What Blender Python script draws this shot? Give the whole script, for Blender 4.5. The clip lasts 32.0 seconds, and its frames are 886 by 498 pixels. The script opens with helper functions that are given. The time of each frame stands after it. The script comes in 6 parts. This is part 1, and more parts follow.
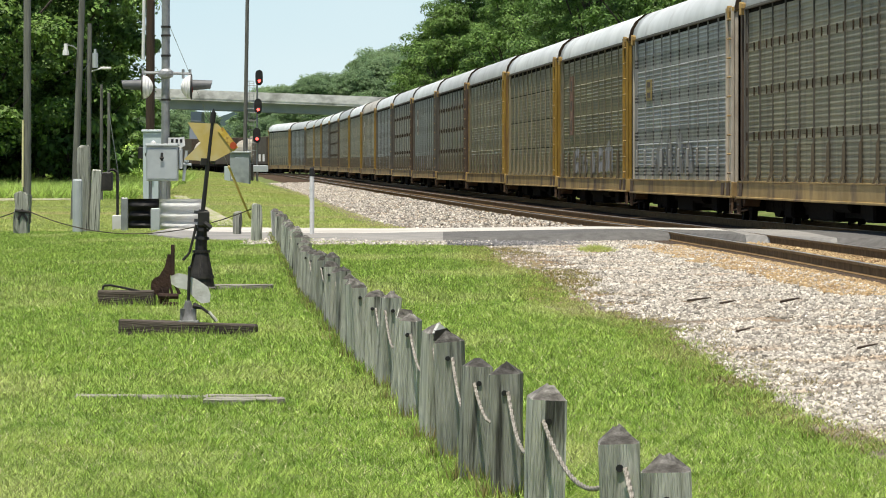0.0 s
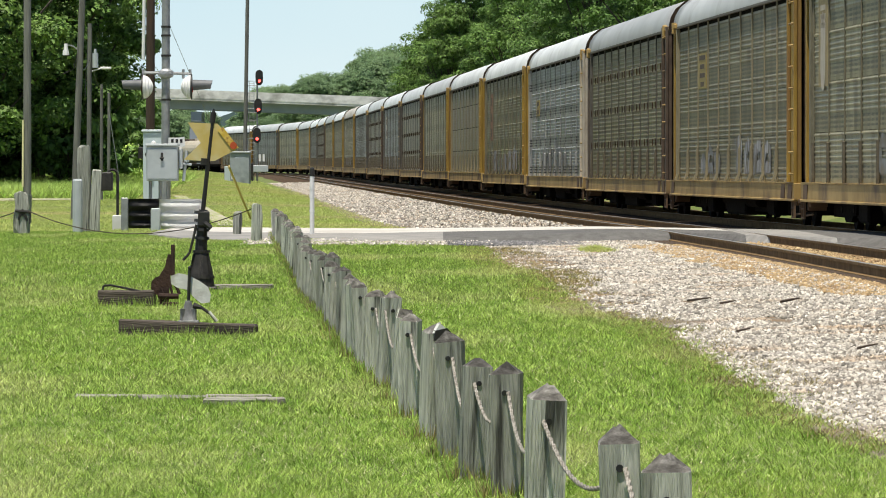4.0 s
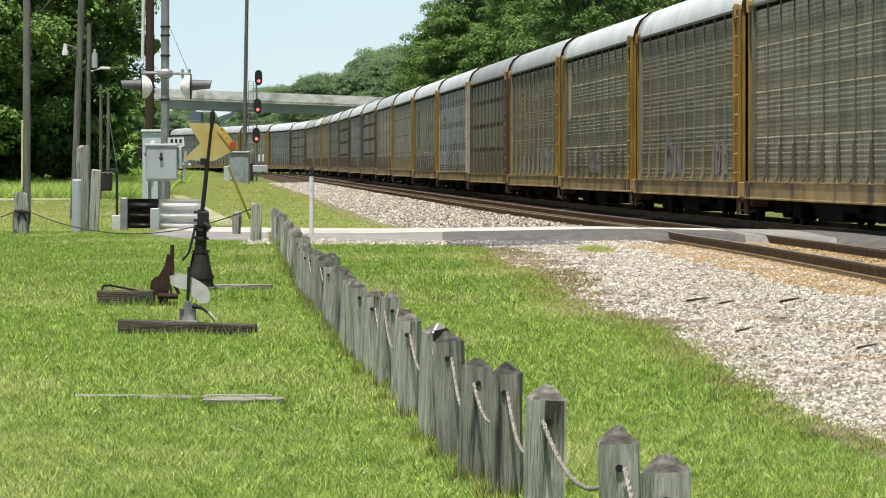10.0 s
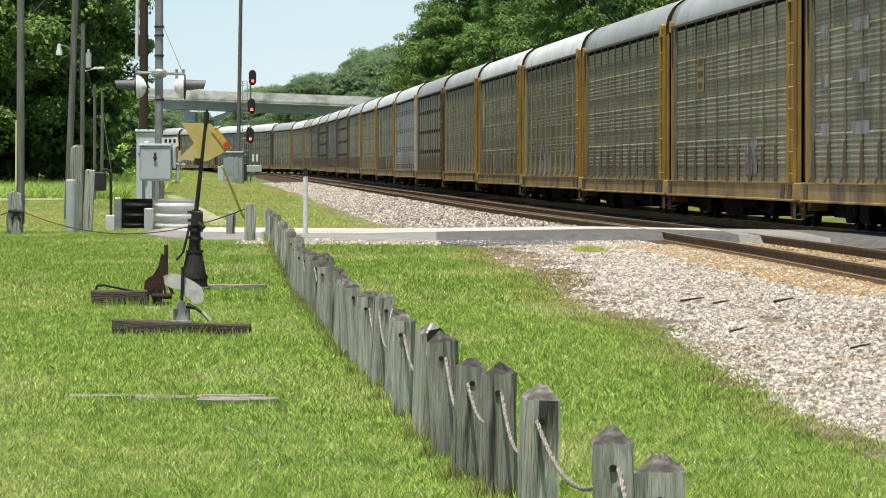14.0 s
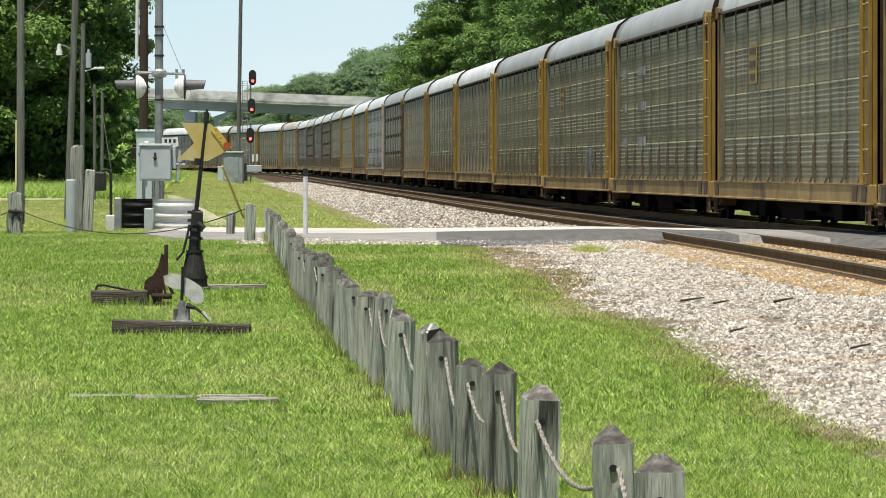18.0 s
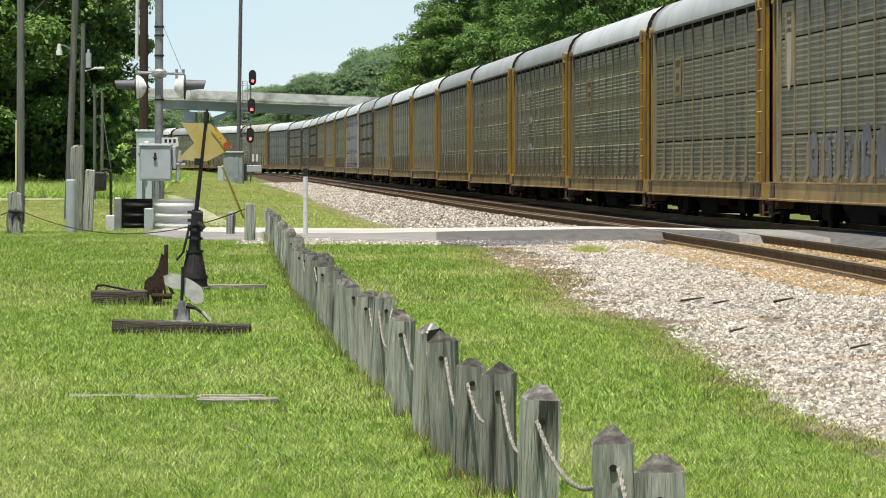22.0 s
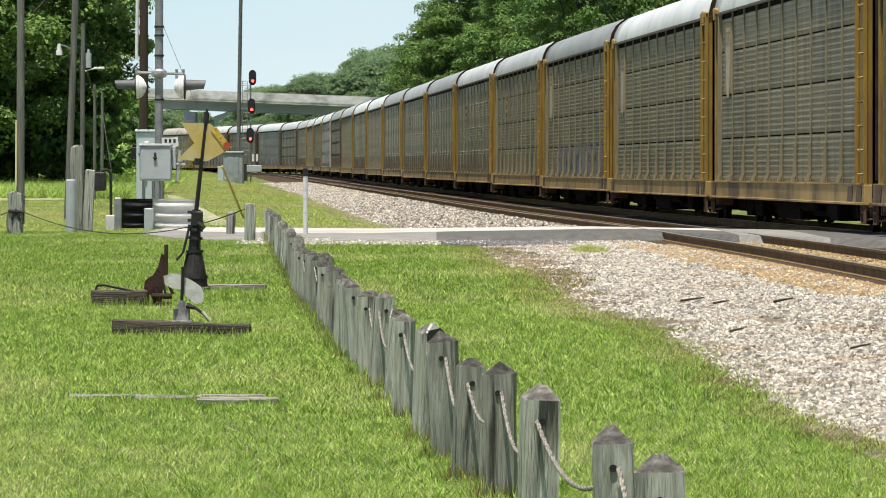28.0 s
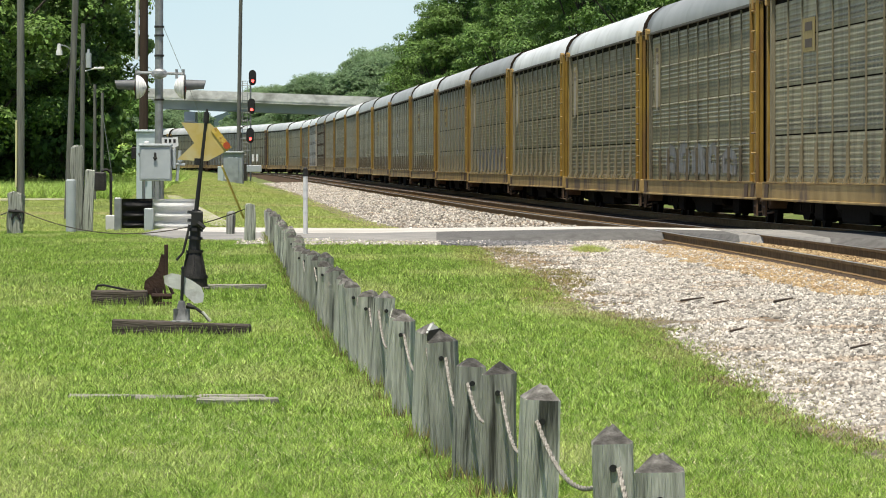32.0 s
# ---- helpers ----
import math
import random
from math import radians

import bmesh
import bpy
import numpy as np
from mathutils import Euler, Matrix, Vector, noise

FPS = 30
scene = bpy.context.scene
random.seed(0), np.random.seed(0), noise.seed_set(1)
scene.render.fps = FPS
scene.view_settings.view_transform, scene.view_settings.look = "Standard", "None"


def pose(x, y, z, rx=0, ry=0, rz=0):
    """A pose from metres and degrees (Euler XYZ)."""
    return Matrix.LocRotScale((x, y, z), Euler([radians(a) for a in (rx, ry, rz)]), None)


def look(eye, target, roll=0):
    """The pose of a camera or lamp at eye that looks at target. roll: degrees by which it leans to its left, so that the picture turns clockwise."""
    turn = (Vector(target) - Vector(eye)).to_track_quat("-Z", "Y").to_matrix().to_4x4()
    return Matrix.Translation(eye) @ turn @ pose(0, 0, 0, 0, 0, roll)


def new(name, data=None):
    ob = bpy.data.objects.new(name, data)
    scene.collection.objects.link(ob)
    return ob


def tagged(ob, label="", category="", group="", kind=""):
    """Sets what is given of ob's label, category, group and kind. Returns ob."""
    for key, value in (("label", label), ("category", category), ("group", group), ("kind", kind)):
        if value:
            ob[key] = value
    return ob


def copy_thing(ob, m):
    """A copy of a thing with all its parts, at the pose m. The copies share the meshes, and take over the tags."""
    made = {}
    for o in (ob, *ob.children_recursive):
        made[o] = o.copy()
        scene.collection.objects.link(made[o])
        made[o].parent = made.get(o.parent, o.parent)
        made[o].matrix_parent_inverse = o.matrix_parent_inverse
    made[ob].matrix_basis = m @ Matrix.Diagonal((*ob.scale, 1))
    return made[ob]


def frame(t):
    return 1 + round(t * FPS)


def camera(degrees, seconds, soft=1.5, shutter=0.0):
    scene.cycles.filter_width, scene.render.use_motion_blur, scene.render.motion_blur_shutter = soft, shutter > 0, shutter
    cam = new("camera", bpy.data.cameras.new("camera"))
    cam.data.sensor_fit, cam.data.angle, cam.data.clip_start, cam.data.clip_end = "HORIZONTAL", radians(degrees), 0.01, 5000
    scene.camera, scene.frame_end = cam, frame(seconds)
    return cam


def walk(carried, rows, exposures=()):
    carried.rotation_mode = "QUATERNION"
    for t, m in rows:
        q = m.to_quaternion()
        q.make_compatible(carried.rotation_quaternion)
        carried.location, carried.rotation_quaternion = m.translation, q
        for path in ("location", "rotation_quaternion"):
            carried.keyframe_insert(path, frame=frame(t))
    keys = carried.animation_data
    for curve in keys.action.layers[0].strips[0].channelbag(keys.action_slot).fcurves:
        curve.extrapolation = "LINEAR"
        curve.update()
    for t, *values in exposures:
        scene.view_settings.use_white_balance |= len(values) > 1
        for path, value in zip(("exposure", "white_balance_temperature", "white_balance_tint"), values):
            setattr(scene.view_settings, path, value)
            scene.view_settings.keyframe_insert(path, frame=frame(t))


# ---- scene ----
# Camera: long lens on a tripod beside the fence; it is nudged to the right once.
EYE = (0.0, 0.0, 1.45)
TILT = 89.119
cam = camera(9.957, 32.0, soft=1.0)
walk(cam, [(0.0, pose(*EYE, TILT, 0, 0)), (3.4, pose(*EYE, TILT, 0, 0)), (5.5, pose(*EYE, TILT, 0, 0.006)),
           (6.2, pose(*EYE, TILT, 0, 0)), (8.2, pose(*EYE, TILT, 0, -0.007)), (10.0, pose(*EYE, TILT, 0, -0.006)),
           (10.3, pose(*EYE, TILT, 0, -0.007)), (10.4, pose(*EYE, TILT, 0, -0.045)), (10.5, pose(*EYE, TILT, 0, -0.064)),
           (11.0, pose(*EYE, TILT, 0, -0.066)), (12.5, pose(*EYE, TILT, 0, -0.074)), (32.0, pose(*EYE, TILT, 0, -0.074))])

# ---- light ----
SUN_EL, SUN_AZ = 75.0, 200.0  # degrees; azimuth clockwise from the way the camera looks
world = bpy.data.worlds.new("world")
scene.world = world
world.use_nodes = True
wn, wl = world.node_tree.nodes, world.node_tree.links
sky = wn.new("ShaderNodeTexSky")
sky.sky_type = 'NISHITA'
sky.sun_disc = False
sky.sun_elevation = radians(SUN_EL)
sky.sun_rotation = radians(SUN_AZ)
sky.air_density, sky.dust_density, sky.ozone_density = 1.0, 0.6, 1.0
wl.new(sky.outputs[0], wn["Background"].inputs[0])
wn["Background"].inputs[1].default_value = 0.08
sun_data = bpy.data.lights.new("sun", 'SUN')
sun_data.energy, sun_data.angle, sun_data.color = 4.8, radians(0.6), (1.0, 0.94, 0.82)
sun = new("sun", sun_data)
sun_dir = Vector((math.sin(radians(SUN_AZ)) * math.cos(radians(SUN_EL)),
                  math.cos(radians(SUN_AZ)) * math.cos(radians(SUN_EL)), math.sin(radians(SUN_EL))))
sun.matrix_world = look(sun_dir * 100, (0, 0, 0))
scene.view_settings.exposure = 0.25


# ---- materials ----
def mat(name, c1, c2, scale=3.0, rough=0.8, metal=0.0, bump=0.0, bscale=40.0, c3=None, scale3=0.6, amount3=0.5,
        stretch=(1, 1, 1), rand=0.0, where="Object", island=0.0, spec=0.5, shift=0.0):
    """Two colours mixed by noise, a third one in large blotches, fine bump, and a shade of its own for each piece."""
    m = bpy.data.materials.new(name)
    m.use_nodes = True
    n, l = m.node_tree.nodes, m.node_tree.links
    b = n["Principled BSDF"]
    b.inputs["Roughness"].default_value, b.inputs["Metallic"].default_value = rough, metal
    b.inputs["Specular IOR Level"].default_value = spec
    if where == "Position":
        src = n.new("ShaderNodeNewGeometry").outputs["Position"]
    else:
        src = n.new("ShaderNodeTexCoord").outputs["Object"]
    mp = n.new("ShaderNodeMapping")
    mp.inputs["Scale"].default_value = stretch
    l.new(src, mp.inputs[0])
    if shift:
        # each piece takes its own stretch of the pattern
        off = n.new("ShaderNodeVectorMath")
        off.operation = 'SCALE'
        off.inputs[0].default_value = (1.0, 0.37, 0.21)
        ml = n.new("ShaderNodeMath")
        ml.operation = 'MULTIPLY'
        ml.inputs[1].default_value = shift
        l.new(n.new("ShaderNodeObjectInfo").outputs["Random"], ml.inputs[0])
        l.new(ml.outputs[0], off.inputs["Scale"])
        l.new(off.outputs[0], mp.inputs["Location"])

    def noise_fac(sc, lo, hi, detail=6.0):
        t = n.new("ShaderNodeTexNoise")
        t.inputs["Scale"].default_value, t.inputs["Detail"].default_value = sc, detail
        l.new(mp.outputs[0], t.inputs["Vector"])
        r = n.new("ShaderNodeMapRange")
        r.inputs[1].default_value, r.inputs[2].default_value = lo, hi
        l.new(t.outputs[0], r.inputs[0])
        return r.outputs[0]

    def mix(fac, a, c):
        x = n.new("ShaderNodeMix")
        x.data_type = 'RGBA'
        l.new(fac, x.inputs[0])
        for sock, v in ((x.inputs[6], a), (x.inputs[7], c)):
            if isinstance(v, tuple):
                sock.default_value = (*v, 1)
            else:
                l.new(v, sock)
        return x.outputs[2]

    col = mix(noise_fac(scale, 0.36, 0.64), c1, c2)
    if c3:
        lo = 0.5 + (0.5 - amount3) * 0.3
        col = mix(noise_fac(scale3, lo, lo + 0.14, 8.0), col, c3)
    for amount, node, out in ((rand, "ShaderNodeObjectInfo", "Random"), (island, "ShaderNodeNewGeometry", "Random Per Island")):
        if amount:
            hsv = n.new("ShaderNodeHueSaturation")
            r = n.new("ShaderNodeMapRange")
            r.inputs[3].default_value, r.inputs[4].default_value = 1 - amount, 1 + amount
            l.new(n.new(node).outputs[out], r.inputs[0])
            l.new(r.outputs[0], hsv.inputs["Value"])
            l.new(col, hsv.inputs["Color"])
            col = hsv.outputs[0]
    l.new(col, b.inputs["Base Color"])
    if bump:
        t = n.new("ShaderNodeTexNoise")
        t.inputs["Scale"].default_value, t.inputs["Detail"].default_value = bscale, 4
        l.new(mp.outputs[0], t.inputs["Vector"])
        bp = n.new("ShaderNodeBump")
        bp.inputs["Strength"].default_value, bp.inputs["Distance"].default_value = bump, 0.02
        l.new(t.outputs[0], bp.inputs["Height"])
        l.new(bp.outputs[0], b.inputs["Normal"])
    return m


def glow(name, c, strength):
    m = bpy.data.materials.new(name)
    m.use_nodes = True
    b = m.node_tree.nodes["Principled BSDF"]
    b.inputs["Base Color"].default_value = (*c, 1)
    b.inputs["Emission Color"].default_value = (*c, 1)
    b.inputs["Emission Strength"].default_value = strength
    return m


def leafy(name, c1, c2, c3, vary=0.6, through_light=0.3, scale=0.25, scale3=0.08, stretch=(1, 1, 1)):
    """Leaves: a shade for each leaf, some light let through."""
    m = mat(name, c1, c2, scale, 0.55, 0, 0, 1, c3, scale3, 0.5, stretch, where="Position", island=vary, spec=0.3)
    n, l = m.node_tree.nodes, m.node_tree.links
    b = n["Principled BSDF"]
    tr = n.new("ShaderNodeBsdfTranslucent")
    l.new(b.inputs["Base Color"].links[0].from_socket, tr.inputs["Color"])
    mx = n.new("ShaderNodeMixShader")
    mx.inputs[0].default_value = through_light
    l.new(b.outputs[0], mx.inputs[1])
    l.new(tr.outputs[0], mx.inputs[2])
    l.new(mx.outputs[0], n["Material Output"].inputs[0])
    return m


M_SOIL = mat("lawn", (0.085, 0.125, 0.024), (0.135, 0.175, 0.036), 6, 0.95, 0, 0.6, 30, (0.22, 0.22, 0.07), 0.35, 0.45, where="Position")
M_GRASS = leafy("grass_blade", (0.225, 0.365, 0.054), (0.41, 0.545, 0.12), (0.50, 0.57, 0.185), 0.6, 0.3, 8.0, 0.5, (1, 0.22, 1))
M_WEED = leafy("weed", (0.37, 0.53, 0.12), (0.46, 0.60, 0.16), (0.32, 0.46, 0.10))
M_STONE = mat("ballast_stone", (0.285, 0.256, 0.213), (0.56, 0.52, 0.457), 9, 0.9, 0, 0.3, 60, (0.36, 0.28, 0.20), 0.7, 0.38, where="Position", island=0.65)
M_GRAVEL = mat("ballast_bed", (0.12, 0.095, 0.07), (0.30, 0.255, 0.20), 22, 0.95, 0, 1.0, 26, (0.22, 0.155, 0.10), 0.9, 0.5, where="Position", spec=0.1)
M_RUSTGRAVEL = mat("rusty_ballast", (0.055, 0.036, 0.024), (0.12, 0.08, 0.05), 18, 0.95, 0, 1.0, 26, (0.03, 0.023, 0.018), 0.9, 0.45, where="Position", spec=0.08)
M_ASPHALT = mat("asphalt", (0.11, 0.106, 0.10), (0.16, 0.155, 0.147), 5, 0.9, 0, 0.5, 60, (0.11, 0.11, 0.11), 0.3, 0.4, where="Position", spec=0.15)
M_PALE = mat("pale_concrete", (0.50, 0.47, 0.42), (0.62, 0.59, 0.54), 2, 0.9, 0, 0.3, 40, (0.42, 0.39, 0.34), 0.25, 0.4, where="Position")
M_RAIL = mat("rail_rust", (0.165, 0.102, 0.046), (0.25, 0.162, 0.075), 4, 0.85, 0.0, 0.2, 40, spec=0.15)
M_RAILTOP = mat("rail_head", (0.42, 0.38, 0.34), (0.52, 0.49, 0.46), 3, 0.35, 0.8)
M_TIE = mat("tie_wood", (0.05, 0.036, 0.026), (0.10, 0.075, 0.055), 4, 0.95, 0, 0.6, 12, stretch=(1, 8, 8))
M_WOOD = mat("weathered_wood", (0.33, 0.34, 0.285), (0.57, 0.58, 0.50), 6, 0.95, 0, 1.0, 22, (0.06, 0.062, 0.05), 4.5, 0.34, stretch=(5.5, 5.5, 0.3), rand=0.30, shift=30.0)
M_WOODTOP = mat("weathered_end_grain", (0.13, 0.12, 0.105), (0.30, 0.285, 0.26), 30, 0.95, 0, 0.8, 40, (0.06, 0.055, 0.048), 6, 0.5, rand=0.5)
M_ROPE = mat("rope_strand", (0.15, 0.135, 0.11), (0.40, 0.37, 0.32), 34, 0.95, 0, 0.4, 80)
M_BLACK = mat("black_paint", (0.012, 0.012, 0.012), (0.022, 0.02, 0.019), 6, 0.55, 0, 0.2, 30)
M_DARKIRON = mat("dark_iron", (0.02, 0.019, 0.018), (0.045, 0.04, 0.036), 8, 0.6, 0.3, 0.3, 30)
M_RUSTIRON = mat("rusted_iron", (0.032, 0.016, 0.011), (0.06, 0.03, 0.019), 8, 0.85, 0.1, 0.5, 30)
M_YELLOW = mat("faded_yellow_paint", (0.56, 0.42, 0.12), (0.62, 0.49, 0.20), 4, 0.6, 0, 0.1, 30, (0.62, 0.54, 0.30), 2.2, 0.45)
M_WHITE = mat("white_paint", (0.74, 0.74, 0.72), (0.80, 0.80, 0.79), 4, 0.5, 0, 0.05, 20)
M_GREYBOX = mat("grey_cabinet_paint", (0.42, 0.46, 0.47), (0.47, 0.51, 0.52), 3, 0.5, 0, 0.05, 20, (0.38, 0.41, 0.42), 1.2, 0.4)
M_PALEBOX = mat("pale_cabinet_paint", (0.52, 0.60, 0.62), (0.58, 0.66, 0.68), 3, 0.5, 0, 0.05, 20)
M_ALU = mat("galvanised_steel", (0.27, 0.28, 0.28), (0.36, 0.37, 0.37), 5, 0.5, 0.5, 0.1, 20)
M_POLE = mat("pole_wood", (0.112, 0.114, 0.10), (0.185, 0.186, 0.165), 3, 0.95, 0, 0.4, 10, stretch=(3, 3, 0.3), rand=0.2)
M_POLEDARK = mat("creosote_pole", (0.042, 0.027, 0.018), (0.065, 0.042, 0.028), 3, 0.9, 0, 0.4, 10, stretch=(3, 3, 0.3))
M_CONC = mat("bridge_concrete", (0.60, 0.59, 0.57), (0.80, 0.79, 0.77), 0.9, 0.9, 0, 0.2, 6, (0.36, 0.35, 0.33), 0.32, 0.45, where="Position", stretch=(1, 1, 1.6))
M_GIRDER = mat("bridge_girder", (0.27, 0.31, 0.37), (0.33, 0.37, 0.43), 0.4, 0.8, 0, 0.1, 4, where="Position")
M_BARK = mat("bark", (0.05, 0.04, 0.03), (0.10, 0.085, 0.07), 3, 0.95, 0, 0.6, 10)
M_LEAF = leafy("leaf_broad", (0.125, 0.235, 0.05), (0.205, 0.325, 0.086), (0.075, 0.148, 0.037), 0.5, 0.3)
M_LEAFDARK = leafy("leaf_dark", (0.105, 0.20, 0.047), (0.17, 0.28, 0.07), (0.065, 0.13, 0.034), 0.5, 0.28)
# far leaves: distance haze is mixed into the pale grey-green itself
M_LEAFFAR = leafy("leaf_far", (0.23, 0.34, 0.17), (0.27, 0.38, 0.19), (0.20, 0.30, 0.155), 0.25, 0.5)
M_LEAFSUN = leafy("leaf_sunlit", (0.12, 0.215, 0.044), (0.19, 0.30, 0.074), (0.08, 0.15, 0.036), 0.5, 0.3)
M_DIRT = mat("dry_dirt", (0.17, 0.105, 0.052), (0.27, 0.18, 0.098), 7, 0.95, 0, 0.8, 30, (0.26, 0.22, 0.10), 1.2, 0.5, where="Position")
M_VERGE = leafy("verge_blade", (0.40, 0.50, 0.12), (0.52, 0.57, 0.17), (0.56, 0.51, 0.22), 0.35)
M_STRAW = leafy("straw_clipping", (0.52, 0.50, 0.26), (0.62, 0.60, 0.36), (0.44, 0.46, 0.20))
M_PATH = mat("worn_gravel", (0.34, 0.32, 0.22), (0.46, 0.43, 0.32), 2, 0.95, 0, 0.4, 20, (0.26, 0.30, 0.10), 0.5, 0.5, where="Position")
M_WORNROAD = mat("worn_grey_road", (0.25, 0.24, 0.222), (0.34, 0.325, 0.30), 3, 0.9, 0, 0.4, 40, (0.24, 0.235, 0.225), 0.5, 0.5, where="Position", spec=0.15)
# the hill's blue stands for haze, put into its colour
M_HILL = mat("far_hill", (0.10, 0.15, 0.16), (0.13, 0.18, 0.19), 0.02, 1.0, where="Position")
M_TARGETWHITE = mat("chalky_white_paint", (0.62, 0.62, 0.58), (0.70, 0.70, 0.66), 6, 0.8, 0, 0.2, 30, (0.42, 0.40, 0.35), 5, 0.4)
M_PALEYELLOW = mat("pale_yellow_plastic", (0.72, 0.66, 0.32), (0.78, 0.73, 0.42), 3, 0.5)
M_RED = glow("red_lens", (1.0, 0.06, 0.05), 6.0)
M_DIMRED = mat("unlit_red_lens", (0.22, 0.02, 0.02), (0.28, 0.03, 0.03), 8, 0.25)
M_AMBER = mat("orange_reflector", (0.42, 0.065, 0.02), (0.50, 0.09, 0.03), 6, 0.3)
M_DARKSTONE = mat("dark_grey_stone", (0.10, 0.10, 0.105), (0.22, 0.215, 0.215), 9, 0.9, 0, 0.3, 60, where="Position", island=0.5)
M_RUSTSTONE = mat("rust_stained_stone", (0.30, 0.20, 0.095), (0.50, 0.37, 0.20), 9, 0.9, 0, 0.3, 60, (0.20, 0.115, 0.055), 0.8, 0.35, where="Position", island=0.35)
M_DRYGRASS = leafy("dry_grass_blade", (0.26, 0.22, 0.085), (0.34, 0.29, 0.12), (0.22, 0.27, 0.06), 0.6, 0.3, 3.0, 0.6)


def sky_backdrop_material():
    m = bpy.data.materials.new("pale_sky")
    m.use_nodes = True
    n, l = m.node_tree.nodes, m.node_tree.links
    n.remove(n["Principled BSDF"])
    e = n.new("ShaderNodeEmission")
    g = n.new("ShaderNodeTexCoord")
    sp = n.new("ShaderNodeSeparateXYZ")
    r = n.new("ShaderNodeMapRange")
    r.inputs[1].default_value, r.inputs[2].default_value = 0.0, 190.0
    x = n.new("ShaderNodeMix")
    x.data_type = 'RGBA'
    x.inputs[6].default_value, x.inputs[7].default_value = (0.71, 0.815, 0.83, 1), (0.57, 0.735, 0.795, 1)
    t = n.new("ShaderNodeTexNoise")
    t.inputs["Scale"].default_value, t.inputs["Detail"].default_value = 0.006, 3
    l.new(g.outputs["Object"], t.inputs["Vector"])
    mx = n.new("ShaderNodeMath")
    mx.operation = 'MULTIPLY_ADD'
    mx.inputs[1].default_value, mx.inputs[2].default_value = 0.7, -0.3
    l.new(t.outputs[0], mx.inputs[0])
    ad = n.new("ShaderNodeMath")
    l.new(g.outputs["Object"], sp.inputs[0])
    l.new(sp.outputs[2], r.inputs[0])
    l.new(r.outputs[0], ad.inputs[0])
    l.new(mx.outputs[0], ad.inputs[1])
    l.new(ad.outputs[0], x.inputs[0])
    l.new(x.outputs[2], e.inputs[0])
    e.inputs[1].default_value = 0.95
    l.new(e.outputs[0], n["Material Output"].inputs[0])
    return m


M_SKY = sky_backdrop_material()


# ---- mesh tools ----
def finish(name, bm, material, parent=None, label="", smooth=False):
    me = bpy.data.meshes.new(name)
    bm.to_mesh(me)
    bm.free()
    for m in (material if isinstance(material, (list, tuple)) else [material]):
        me.materials.append(m)
    if smooth:
        me.polygons.foreach_set("use_smooth", [True] * len(me.polygons))
    ob = new(name, me)
    if parent:
        ob.parent = parent
    if label:
        ob["label"] = label
    return ob


def part(name, bm, material, parent, label="", smooth=False):
    return finish(name, bm, material, parent, label, smooth)


def again(ob, parent, m):
    """One more piece on the same mesh."""
    o = new(ob.name.split(".")[0], ob.data)
    o.parent = parent
    o.matrix_basis = m
    if "label" in ob:
        o["label"] = ob["label"]
    return o


def thing(name, m, label, category, group="", kind=""):
    e = new(name)
    e.empty_display_size = 0.2
    e.matrix_world = m
    return tagged(e, label, category, group, kind)


def box(bm, x0, x1, y0, y1, z0, z1, bevel=0.0, m=None, mi=0):
    r = bmesh.ops.create_cube(bm, size=1)
    vs = r["verts"]
    for v in vs:
        v.co = Vector(((x0 + x1) / 2 + v.co.x * (x1 - x0), (y0 + y1) / 2 + v.co.y * (y1 - y0), (z0 + z1) / 2 + v.co.z * (z1 - z0)))
    fs = {f for v in vs for f in v.link_faces}
    if bevel:
        es = {e for f in fs for e in f.edges}
        out = bmesh.ops.bevel(bm, geom=list(es), offset=bevel, segments=1, affect='EDGES')
        vs = list({v for f in out["faces"] for v in f.verts} | {v for v in vs if v.is_valid})
        fs = {f for v in vs for f in v.link_faces}
    for f in fs:
        f.material_index = mi
    if m is not None:
        bmesh.ops.transform(bm, matrix=m, verts=vs)
    return vs


def rod(bm, a, b, r0, r1=None, seg=8, mi=0, cap=True):
    a, b = Vector(a), Vector(b)
    r1 = r0 if r1 is None else r1
    d = b - a
    q = d.to_track_quat('Z', 'Y').to_matrix().to_4x4()
    r = bmesh.ops.create_cone(bm, cap_ends=cap, segments=seg, radius1=r0, radius2=r1, depth=d.length,
                              matrix=Matrix.Translation((a + b) / 2) @ q)
    for v in r["verts"]:
        for f in v.link_faces:
            f.material_index = mi
    return r["verts"]


def ball(bm, c, r, sx=1, sy=1, sz=1, sub=2):
    out = bmesh.ops.create_icosphere(bm, subdivisions=sub, radius=r)
    for v in out["verts"]:
        v.co = Vector((v.co.x * sx, v.co.y * sy, v.co.z * sz)) + Vector(c)
    return out["verts"]


def slab(bm, pts, axis, d0, d1, mi=0):
    """A flat outline, given as pairs, made thick along axis 0, 1 or 2 from d0 to d1."""
    def put(p, d):
        c = list(p)
        c.insert(axis, d)
        return bm.verts.new(c)
    a = [put(p, d0) for p in pts]
    b = [put(p, d1) for p in pts]
    fs = [bm.faces.new(a), bm.faces.new(b[::-1])]
    for i in range(len(pts)):
        j = (i + 1) % len(pts)
        fs.append(bm.faces.new((a[i], b[i], b[j], a[j])))
    for f in fs:
        f.material_index = mi
    bmesh.ops.recalc_face_normals(bm, faces=fs)
    return a + b


